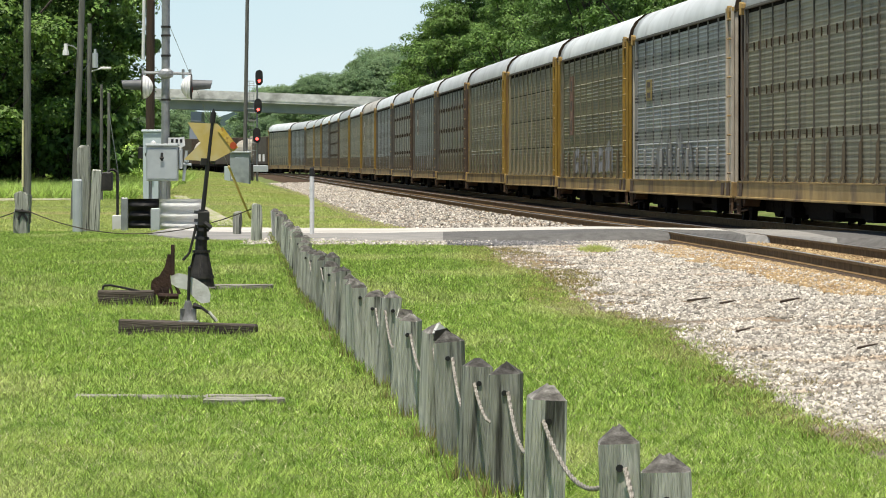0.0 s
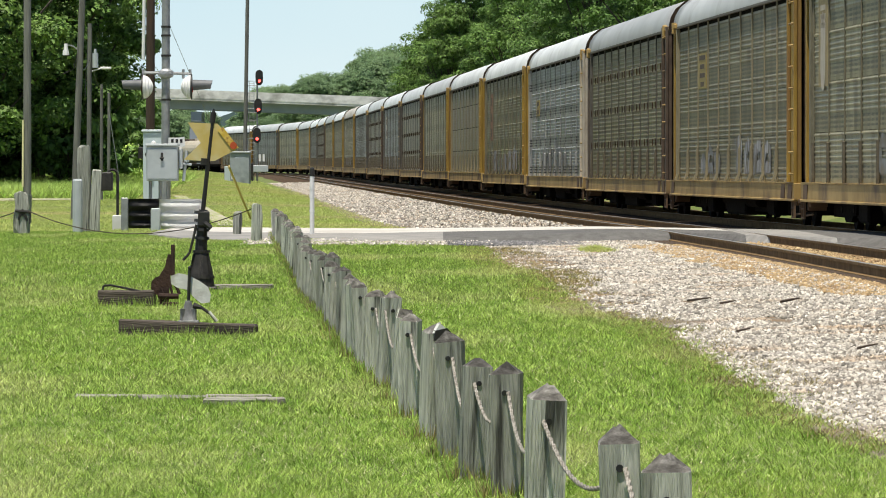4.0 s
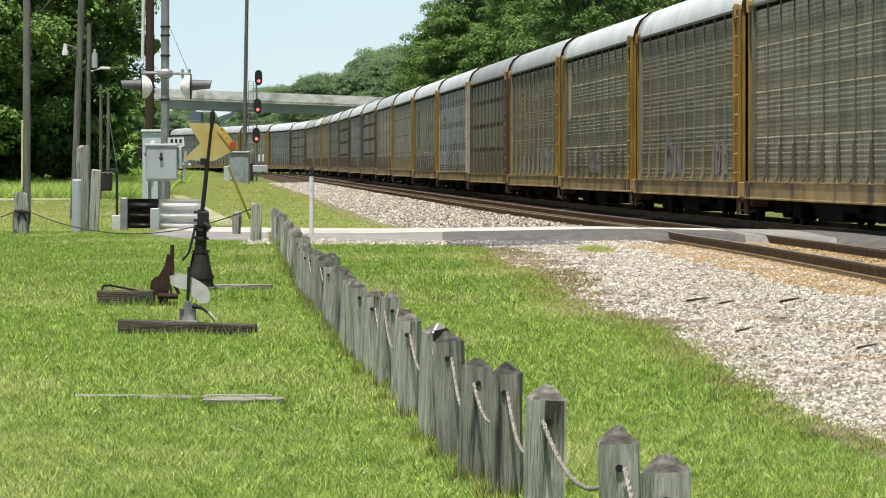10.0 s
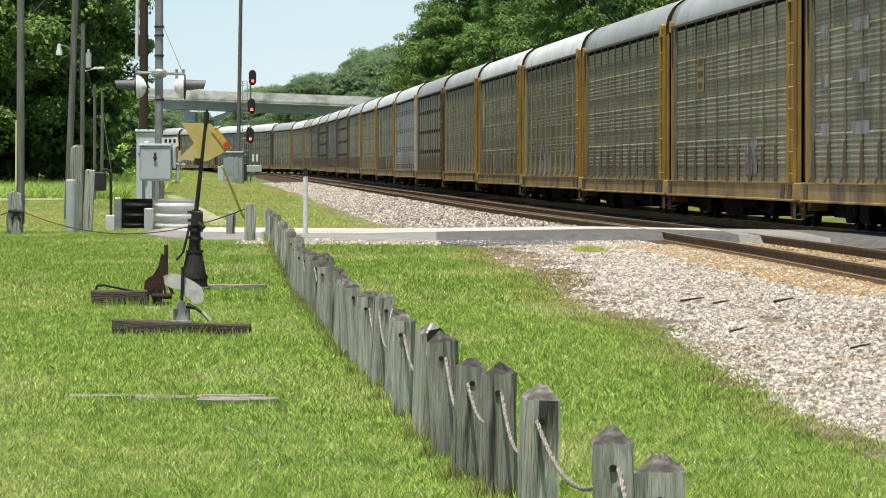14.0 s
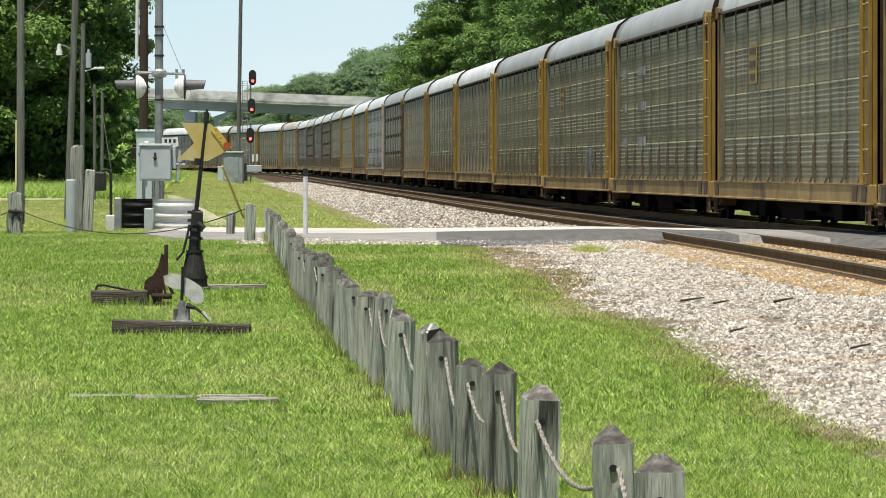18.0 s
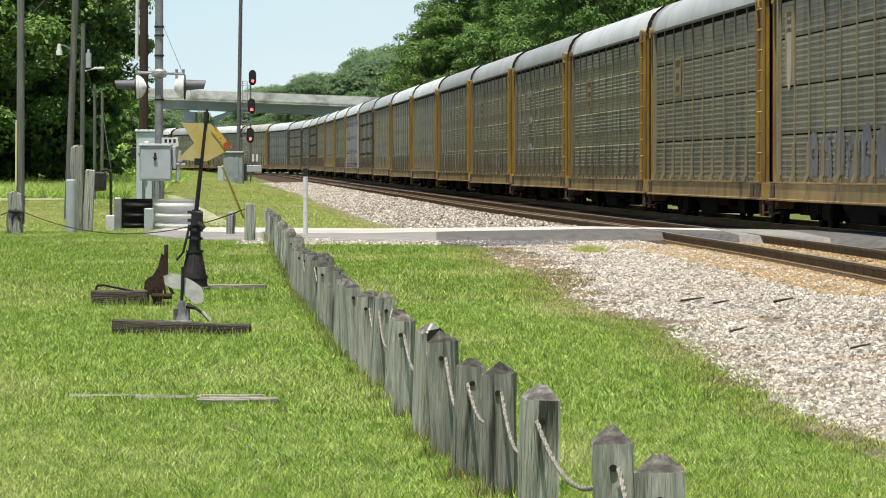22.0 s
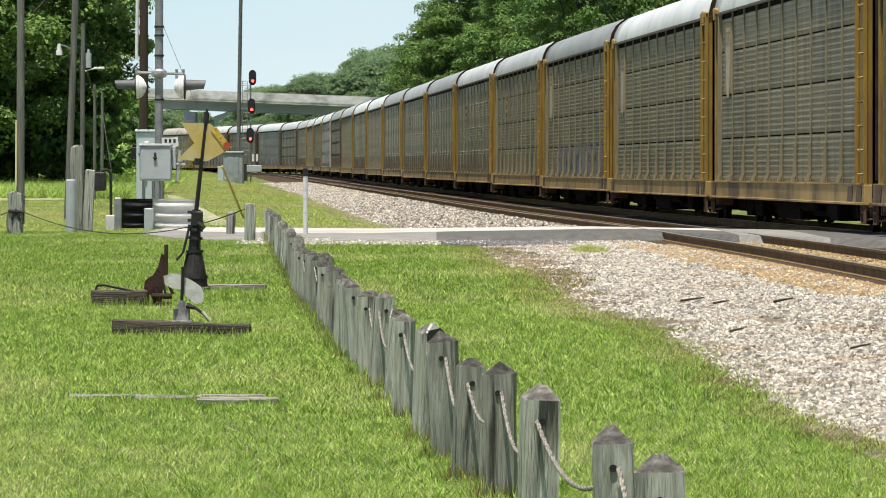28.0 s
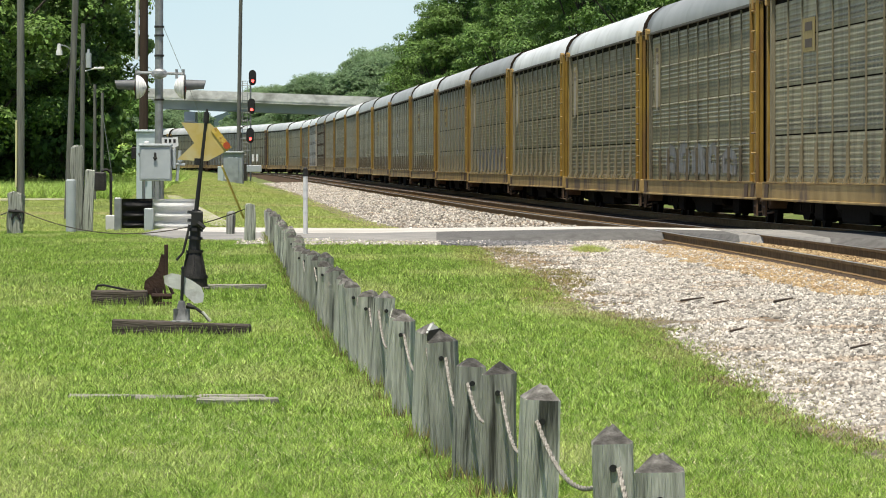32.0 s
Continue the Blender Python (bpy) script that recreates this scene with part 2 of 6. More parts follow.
def raw(name, verts, faces_per, material, parent=None):
    """A mesh out of an array of loose polygons with the same number of corners each."""
    v = np.asarray(verts, dtype=np.float32).reshape(-1, 3)
    me = bpy.data.meshes.new(name)
    n = len(v) // faces_per
    me.vertices.add(len(v))
    me.vertices.foreach_set("co", v.ravel())
    me.loops.add(len(v))
    me.loops.foreach_set("vertex_index", np.arange(len(v), dtype=np.int32))
    me.polygons.add(n)
    me.polygons.foreach_set("loop_start", np.arange(0, len(v), faces_per, dtype=np.int32))
    me.polygons.foreach_set("loop_total", np.full(n, faces_per, dtype=np.int32))
    me.update(calc_edges=True)
    me.materials.append(material)
    ob = new(name, me)
    if parent:
        ob.parent = parent
    return ob


# ---- the two tracks ----
RAIL_Z = 0.235
HEAD = -0.0498
CURVE_S, CURVE_LEN, CURVE_K = 522.0, 40.0, -0.0012


def _path():
    g = np.arange(-500.0, 1300.0, 1.0)
    k = np.clip((g - CURVE_S) / CURVE_LEN, 0, 1) * CURVE_K
    ph = HEAD + np.concatenate([[0], np.cumsum((k[1:] + k[:-1]) / 2)])
    i0 = int(np.searchsorted(g, 0.0))
    x = np.concatenate([[0], np.cumsum(np.sin((ph[1:] + ph[:-1]) / 2))])
    y = np.concatenate([[0], np.cumsum(np.cos((ph[1:] + ph[:-1]) / 2))])
    return g, x - x[i0] + 14.53, y - y[i0], ph


def rise(y):
    """The line climbs slightly beyond the crossing."""
    if y < 130:
        return 0.0
    if y < 180:
        return 0.00002 * (y - 130) ** 2
    return 0.05 + 0.002 * (min(y, 900.0) - 180)


PATH_G, PATH_X, PATH_Y, PATH_H = _path()


def on_train_track(s):
    return (float(np.interp(s, PATH_G, PATH_X)), float(np.interp(s, PATH_G, PATH_Y)), float(np.interp(s, PATH_G, PATH_H)))


def near_track_x(y):
    """Centre line of the empty track, for y before the curve."""
    if y >= 112:
        return 5.0 - 0.05 * (y - 112)
    return 5.0 + sum_slope(y) - 0.28 * min(1.0, (112 - y) / 14.0)


def sum_slope(y):
    # the heading eases from -0.050 at 112 m to -0.018 at 62 m
    h0, h1 = 0.050, 0.018
    d = min(112 - y, 50.0)
    x = h0 * d - (h0 - h1) * d * d / 100.0
    return x + max(0.0, 62 - y) * h1


def track_line(which):
    """Points (x, y, heading) of a track's centre line, near to far."""
    out = []
    if which == "near":
        for y in list(range(-120, 112, 8)):
            x = near_track_x(y)
            x2 = near_track_x(y + 1)
            out.append((x, float(y), math.atan2(x2 - x, 1.0)))
        for s in list(range(113, 1200, 10)):
            x, y, h = on_train_track(s)
            out.append((x - 4.0 * math.cos(h), y + 4.0 * math.sin(h), h))
    else:
        for s in list(range(-480, 1200, 10)):
            out.append(on_train_track(s))
    return out


def sweep(bm, line, prof, mi=0, closed=True):
    """A profile of (across, z) pairs swept along a centre line."""
    rows = []
    for x, y, h in line:
        rows.append([bm.verts.new((x + a * math.cos(h), y - a * math.sin(h), z + rise(y))) for a, z in prof])
    n = len(prof)
    for r0, r1 in zip(rows[:-1], rows[1:]):
        for i in range(n if closed else n - 1):
            f = bm.faces.new((r0[i], r0[(i + 1) % n], r1[(i + 1) % n], r1[i]))
            f.material_index = mi
            f.smooth = False
    bmesh.ops.recalc_face_normals(bm, faces=bm.faces[:])


EDGE_Y = (-100.0, 10.0, 24.0, 27.3, 30.0, 35.8, 45.4, 50.0, 59.4, 80.6, 98.0, 112.0)
EDGE_X = (5.6, 3.6, 2.7, 2.40, 2.17, 2.08, 2.05, 1.7, 1.43, 1.0, 0.6, 0.2)


def edge_x(y):
    """Where the grass ends and the stones begin."""
    if y < 112:
        return float(np.interp(y, EDGE_Y, EDGE_X))
    if y < 400:
        return near_track_x(y) - float(np.interp(y, (112, 135, 174, 277, 400), (4.8, 5.3, 5.0, 4.5, 4.4)))
    return None


def ground_z(x, y):
    z = 0.0
    if y > 130:
        z = rise(y)
        lim = on_train_track(min(y, 700.0))[0] - 9.0
        z += 0.5 * min(1.0, max(0.0, (y - 190) / 120)) * min(1.0, max(0.0, (lim - x) / 3.5))
    if -100 < y < 500:
        z += 0.47 * min(1.0, max(0.0, (x - (14.53 - 0.0498 * y) - 1.9) / 1.6))
    z += 0.03 * noise.noise((x * 0.15, y * 0.08, 0.0)) if y < 140 else 0.0
    return z


# ground: one sheet to the horizon
def build_ground():
    xs = sorted(set([-3000, -1500, -700, -400, -250, -160, -110, -80, -60, -45, -35, -28] + [round(-24 + i * 0.8, 2) for i in range(0, 66)] +
                    [34, 45, 60, 90, 140, 220, 400, 800, 1600, 3000]))
    ys = sorted(set([-3000, -1200, -500, -200, -100, -50, -20] + list(range(0, 140, 3)) + list(range(140, 420, 14)) +
                    [430, 480, 550, 650, 800, 1000, 1400, 2000, 3000, 4500]))
    bm = bmesh.new()
    g = [[bm.verts.new((x, y, ground_z(x, y))) for x in xs] for y in ys]
    for j in range(len(ys) - 1):
        for i in range(len(xs) - 1):
            bm.faces.new((g[j][i], g[j][i + 1], g[j + 1][i + 1], g[j + 1][i]))
    ob = finish("ground", bm, M_SOIL, smooth=True)
    tagged(ob, "mown green lawn and rough grass reaching the woods", "ground", kind="structure")


build_ground()


def build_bed():
    # stone bed from the grass edge to beyond the far track
    bm = bmesh.new()
    rows = []
    ylist = list(range(-90, 112, 4)) + list(range(112, 400, 8))
    for y in ylist:
        xn = near_track_x(y)
        xt = on_train_track(y)[0]
        e = edge_x(y)
        out = 0.28 if y < 48 else 0.55
        prof = [(e - out - 0.2 + 0.3 * noise.noise((y * 0.37, 1, 0)), -0.05), (e - out + 0.05 + 0.2 * noise.noise((y * 0.37, 1, 0)), 0.012), (e + 0.25 + float(np.interp(y, (50, 66, 80, 93, 99), (0.0, 0.45, 0.8, 0.55, 0.0))) + 0.6 * noise.noise((y * 0.31, 5, 0)), 0.024), (e + 0.5 * (xn - 1.5 - e), 0.035), (xn - 1.55, 0.06), (xn - 1.1, 0.068), (xn + 1.2, 0.068),
                ((xn + xt) / 2, 0.05), (xt - 1.2, 0.068), (xt + 1.25, 0.068), (xt + 2.2, 0.12), (xt + 2.9, 0.1)]
        rows.append([bm.verts.new((px, y, pz + rise(y))) for px, pz in prof])
    for y, r0, r1 in zip(ylist, rows[:-1], rows[1:]):
        for i in range(len(r0) - 1):
            f = bm.faces.new((r0[i], r0[i + 1], r1[i + 1], r1[i]))
            f.material_index = 1 if 4 <= i <= 9 else (2 if i < 2 and 52 < y < 100 else 0)
    # beyond, along the curve
    line = [on_train_track(s) for s in range(396, 1200, 12)]
    sweep(bm, line, [(-8.6, -0.3), (-7.0, 0.02), (-5.4, 0.125), (1.3, 0.125), (2.6, -0.3)], 1, False)
    bmesh.ops.recalc_face_normals(bm, faces=bm.faces[:])
    ob = finish("ballast_bed", bm, [M_GRAVEL, M_RUSTGRAVEL, M_DIRT])
    tagged(ob, "pale crushed stone bed, stained rusty beside the rails", "ballast", kind="structure")


build_bed()

RAIL_PROF = [(-0.07, -0.17), (0.07, -0.17), (0.07, -0.155), (0.012, -0.14), (0.012, -0.045), (0.036, -0.038), (0.036, -0.004),
             (-0.036, -0.004), (-0.036, -0.038), (-0.012, -0.045), (-0.012, -0.14), (-0.07, -0.155)]


def build_track(which):
    line = track_line(which)
    t = thing("railway_track", Matrix.Identity(4), "rusty steel rails on dark wooden ties" if which == "near" else "steel rails carrying the freight train",
              "railway track", "tracks", "structure")
    for side in (-0.7535, 0.7535):
        bm = bmesh.new()
        sweep(bm, line, [(side + a, RAIL_Z + z) for a, z in RAIL_PROF])
        rail = part("rail", bm, M_RAIL, t)
        bm = bmesh.new()
        sweep(bm, line, [(side - 0.03, RAIL_Z - 0.003), (side + 0.03, RAIL_Z - 0.003), (side + 0.03, RAIL_Z + 0.002), (side - 0.03, RAIL_Z + 0.002)])
        part("rail_head", bm, M_RAILTOP, rail, "worn bright running surface")
    # ties, the near ones as pieces
    bm = bmesh.new()
    box(bm, -1.3, 1.3, -0.115, 0.115, -0.17, 0.0, 0.012)
    tie = part("tie", bm, M_TIE, t)
    pts = [(x, y, h) for x, y, h in line]
    ys = np.array([p[1] for p in pts])
    first = True
    y = 55.0
    while y < 165:
        if not 101 < y < 114:
            x, h = float(np.interp(y, ys, [p[0] for p in pts])), float(np.interp(y, ys, [p[2] for p in pts]))
            m = pose(x, y, RAIL_Z - 0.166 + rise(y), 0, 0, -math.degrees(h) + 0.0)
            if first:
                tie.matrix_basis, first = m, False
            else:
                again(tie, t, m)
        y += 0.55
    return t


build_track("near")
build_track("far")


def build_road():
    bm = bmesh.new()
    # across: near edge and far edge, by x
    xs = [-6.6, -6.2, -5.4, -4.4, -3, -1.5, 0, 2.4, 3.4, 4.6, 5.8, 7.2, 7.7, 9.4, 10.6, 13, 18, 30]
    rows = []
    for x in xs:
        z = float(np.interp(x, (-12, -2, 3.4, 11.4, 16, 30), (0.035, 0.06, RAIL_Z - 0.012, RAIL_Z - 0.012, 0.1, 0.03)))
        n0 = float(np.interp(x, (-6.6, -5.4, -4, -3, 3, 4.6, 7.2, 9, 30), (114, 106, 102.5, 101.2, 100.8, 101.5, 93, 91, 80)))
        n1 = float(np.interp(x, (-6.6, -3, 3, 7.2, 14, 30), (127, 124, 113, 106, 97, 80)))
        nm = n0 + (n1 - n0) * 0.52
        rows.append([bm.verts.new((x, n0 - 0.9, z - 0.3)), bm.verts.new((x, n0, z)), bm.verts.new((x, nm, z + 0.012)),
                     bm.verts.new((x, n1, z)), bm.verts.new((x, n1 + 0.9, z - 0.3))])
    for k, (r0, r1) in enumerate(zip(rows[:-1], rows[1:])):
        for i in range(4):
            f = bm.faces.new((r0[i], r1[i], r1[i + 1], r0[i + 1]))
            x = xs[k]
            f.material_index = 0 if x > 7.1 else (2 if x > 5.7 or (i < 2 and x < 0) else (1 if i >= 2 else 0))
    bmesh.ops.recalc_face_normals(bm, faces=bm.faces[:])
    ob = finish("road", bm, [M_ASPHALT, M_PALE, M_WORNROAD])
    tagged(ob, "grey asphalt road with a sun-bleached pale strip over the tracks", "road", kind="structure")


build_road()


# ---- the freight train ----
# one colour set: end posts and sill, vertical posts, side panels
M_YEND = mat("ochre_paint", (0.245, 0.15, 0.021), (0.335, 0.212, 0.033), 3, 0.6, 0, 0.1, 20, (0.20, 0.115, 0.035), 0.8, 0.42, stretch=(1.5, 1.5, 0.5), shift=40.0)
M_SILL = mat("dirty_ochre_sill", (0.33, 0.215, 0.065), (0.46, 0.315, 0.115), 1.5, 0.75, 0, 0.2, 20, (0.15, 0.095, 0.048), 0.9, 0.42, stretch=(0.7, 1, 0.7), shift=40.0)
M_BROWN = mat("brown_paint", (0.062, 0.042, 0.028), (0.10, 0.068, 0.046), 3, 0.7, 0, 0.1, 20, (0.12, 0.09, 0.062), 0.7, 0.4)
M_CREAM = mat("cream_paint", (0.42, 0.37, 0.29), (0.52, 0.47, 0.38), 3, 0.6, 0, 0.1, 20, (0.30, 0.24, 0.18), 0.8, 0.35)
M_OLIVEPOST = mat("dull_tan_paint", (0.130, 0.120, 0.078), (0.175, 0.162, 0.106), 3, 0.7, 0, 0.1, 20)
M_PALEPOST = mat("pale_tan_post", (0.21, 0.185, 0.115), (0.265, 0.235, 0.15), 3, 0.7)
# the shaded side of the post feet is painted as this darker tan
M_FOOTSHADE = mat("grimy_post_foot", (0.085, 0.072, 0.048), (0.13, 0.112, 0.076), 5, 0.8, 0, 0.2, 20)
M_DARKPOST = mat("dark_brown_post", (0.080, 0.074, 0.060), (0.11, 0.102, 0.083), 3, 0.7)


def panel_mat(name, a, b, dirt, metal, band=0.14, half=0.14):
    """Side sheet steel with rows of punched holes in one band of each tier."""
    m = mat(name, a, b, 1.3, 0.46, metal, 0.30, 5.0, dirt, 0.8, 0.5, stretch=(1.5, 1, 0.45), rand=0.14, shift=60.0)
    n, l = m.node_tree.nodes, m.node_tree.links
    tc = n.new("ShaderNodeTexCoord")
    sp = n.new("ShaderNodeSeparateXYZ")
    l.new(tc.outputs["Object"], sp.inputs[0])
    mp = n.new("ShaderNodeMapping")
    mp.inputs["Scale"].default_value = (5.4, 0.0, 10.0)
    l.new(tc.outputs["Object"], mp.inputs[0])
    v = n.new("ShaderNodeTexVoronoi")
    v.inputs["Scale"].default_value, v.inputs["Randomness"].default_value = 1.0, 0.0
    l.new(mp.outputs[0], v.inputs["Vector"])
    dot = n.new("ShaderNodeMath")
    dot.operation = 'LESS_THAN'
    dot.inputs[1].default_value = 0.34
    l.new(v.outputs["Distance"], dot.inputs[0])
    wrap = n.new("ShaderNodeMath")
    wrap.operation = 'MODULO'
    wrap.inputs[1].default_value = TIER
    l.new(sp.outputs[2], wrap.inputs[0])
    lo = n.new("ShaderNodeMath")
    lo.operation = 'COMPARE'
    lo.inputs[1].default_value, lo.inputs[2].default_value = band, half
    l.new(wrap.outputs[0], lo.inputs[0])
    both = n.new("ShaderNodeMath")
    both.operation = 'MULTIPLY'
    l.new(dot.outputs[0], both.inputs[0])
    l.new(lo.outputs[0], both.inputs[1])
    fade = n.new("ShaderNodeMath")
    fade.operation = 'MULTIPLY'
    fade.inputs[1].default_value = 0.9
    l.new(both.outputs[0], fade.inputs[0])
    mx = n.new("ShaderNodeMix")
    mx.data_type = 'RGBA'
    bs = n["Principled BSDF"]
    l.new(fade.outputs[0], mx.inputs[0])
    l.new(bs.inputs["Base Color"].links[0].from_socket, mx.inputs[6])
    mx.inputs[7].default_value = (0.02, 0.018, 0.015, 1)
    l.new(mx.outputs[2], bs.inputs["Base Color"])
    return m


TIER = 1.04          # height of one row of side panels
M_PGREY = panel_mat("galvanised_panel", (0.235, 0.205, 0.12), (0.335, 0.297, 0.18), (0.14, 0.112, 0.054), 0.25)
M_POLIVE = panel_mat("grimy_panel", (0.185, 0.156, 0.078), (0.245, 0.21, 0.108), (0.112, 0.086, 0.04), 0.2)
M_PSILVER = panel_mat("bright_galvanised_panel", (0.29, 0.295, 0.28), (0.36, 0.365, 0.35), (0.22, 0.218, 0.20), 0.3)
M_PSLATE = panel_mat("dull_grey_panel", (0.170, 0.170, 0.152), (0.23, 0.23, 0.208), (0.11, 0.105, 0.085), 0.28)
M_PBROWN = panel_mat("brown_stained_panel", (0.170, 0.145, 0.083), (0.222, 0.190, 0.110), (0.112, 0.086, 0.043), 0.08, 0.5, 0.0)
M_PPLAIN = panel_mat("grimy_plain_panel", (0.150, 0.130, 0.072), (0.200, 0.174, 0.096), (0.104, 0.083, 0.043), 0.08, 0.5, 0.0)
M_PDOTS = panel_mat("punched_brown_panel", (0.165, 0.142, 0.080), (0.215, 0.186, 0.108), (0.115, 0.090, 0.046), 0.08, 0.42, 0.16)
M_ROOF = mat("white_roof_metal", (0.53, 0.54, 0.54), (0.63, 0.64, 0.64), 0.5, 0.5, 0.2, 0.05, 10, (0.36, 0.355, 0.34), 0.35, 0.45, rand=0.42)
M_ROOFRUST = mat("rust_patched_roof", (0.45, 0.42, 0.38), (0.55, 0.52, 0.48), 0.5, 0.7, 0.1, 0.05, 10, (0.22, 0.12, 0.06), 0.3, 0.6)
M_GRAFF = mat("pale_spray_paint", (0.27, 0.27, 0.275), (0.44, 0.44, 0.445), 4.0, 0.7, 0, 0, 1, (0.15, 0.135, 0.10), 1.8, 0.62, stretch=(2, 1, 0.5))
M_GRAFFBLUE = mat("blue_spray_paint", (0.095, 0.125, 0.155), (0.21, 0.215, 0.21), 4.5, 0.7, 0, 0, 1, (0.165, 0.125, 0.08), 1.6, 0.62, stretch=(2, 1, 0.6))
M_GRAFFDARK = mat("black_spray_paint", (0.06, 0.06, 0.06), (0.11, 0.11, 0.105), 5, 0.7)
M_RUSTPAD = mat("rusty_brown_paint", (0.10, 0.058, 0.03), (0.15, 0.09, 0.045), 3, 0.8)
M_GRAFFGREY = mat("grey_spray_paint", (0.19, 0.20, 0.195), (0.27, 0.28, 0.275), 2.5, 0.7, 0, 0, 1, (0.19, 0.17, 0.13), 1.5, 0.6)
M_BROWNRED = mat("faded_red_paint", (0.20, 0.10, 0.06), (0.26, 0.14, 0.09), 4, 0.7)
M_TANBOARD = mat("tan_placard", (0.30, 0.23, 0.10), (0.38, 0.30, 0.15), 3, 0.7, 0, 0, 1, (0.24, 0.18, 0.09), 1.5, 0.5)
M_PLACARD = mat("yellow_placard", (0.30, 0.22, 0.06), (0.36, 0.27, 0.09), 4, 0.6)
# near-black puts the shade under the cars into underframe, trucks and core
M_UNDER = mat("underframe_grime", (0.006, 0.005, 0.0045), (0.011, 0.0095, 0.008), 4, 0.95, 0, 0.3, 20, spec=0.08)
# dark brown with the shade between cars painted in; the clips use it too
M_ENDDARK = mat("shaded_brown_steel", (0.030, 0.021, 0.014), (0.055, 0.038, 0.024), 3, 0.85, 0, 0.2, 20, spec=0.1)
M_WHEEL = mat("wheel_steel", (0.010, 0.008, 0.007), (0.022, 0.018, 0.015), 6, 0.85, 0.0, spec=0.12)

CAR_L = 28.2          # body length
HALF = 1.5
SILL0, SILL1, EAVE, RIDGE = 0.56, 0.95, 5.07, 5.95
PANEL_A, PANEL_B, COLS = -12.42, 12.65, 10
COL_W = (PANEL_B - PANEL_A) / COLS
WHEEL_R = 0.42
TRUCK_X = 10.2


def panel_mesh(bm, w, z0, z1, ribs):
    """A pressed steel side sheet with ribs along it: rows of height and depth."""
    prof = [(z0, 0.0)]
    for z, d in ribs:
        if z0 + 0.04 < z < z1 - 0.04:
            prof += [(z - 0.028, 0.0), (z - 0.020, d), (z + 0.004, d * 1.1), (z + 0.034, 0.0)]
    prof.append((z1, 0.0))
    cols = []
    for x in (-w / 2, w / 2):
        cols.append([bm.verts.new((x, d, z)) for z, d in prof])
    for i in range(len(prof) - 1):
        bm.faces.new((cols[0][i], cols[1][i], cols[1][i + 1], cols[0][i + 1]))
    bmesh.ops.recalc_face_normals(bm, faces=bm.faces[:])
    back = [bm.verts.new((x, -0.03, z)) for x, z in ((-w / 2, z0), (w / 2, z0), (w / 2, z1), (-w / 2, z1))]
    bm.faces.new(back)


PANEL_Z0, PANEL_Z1 = 0.97, 4.90


def rib_rows(variant, z0):
    """Heights and depths of the ribs of one tier."""
    if variant == "ribbed":
        return [(z0 + TIER * f, d) for f, d in ((0.40, 0.011), (0.505, 0.012), (0.61, 0.014), (0.715, 0.013), (0.82, 0.015), (0.945, 0.020))]
    if variant == "punched":
        return [(z0 + TIER * f, 0.010) for f in (0.06, 0.17, 0.28, 0.72, 0.83, 0.94)]
    return [(z0 + TIER * (0.09 + 0.117 * i), 0.007) for i in range(8)]


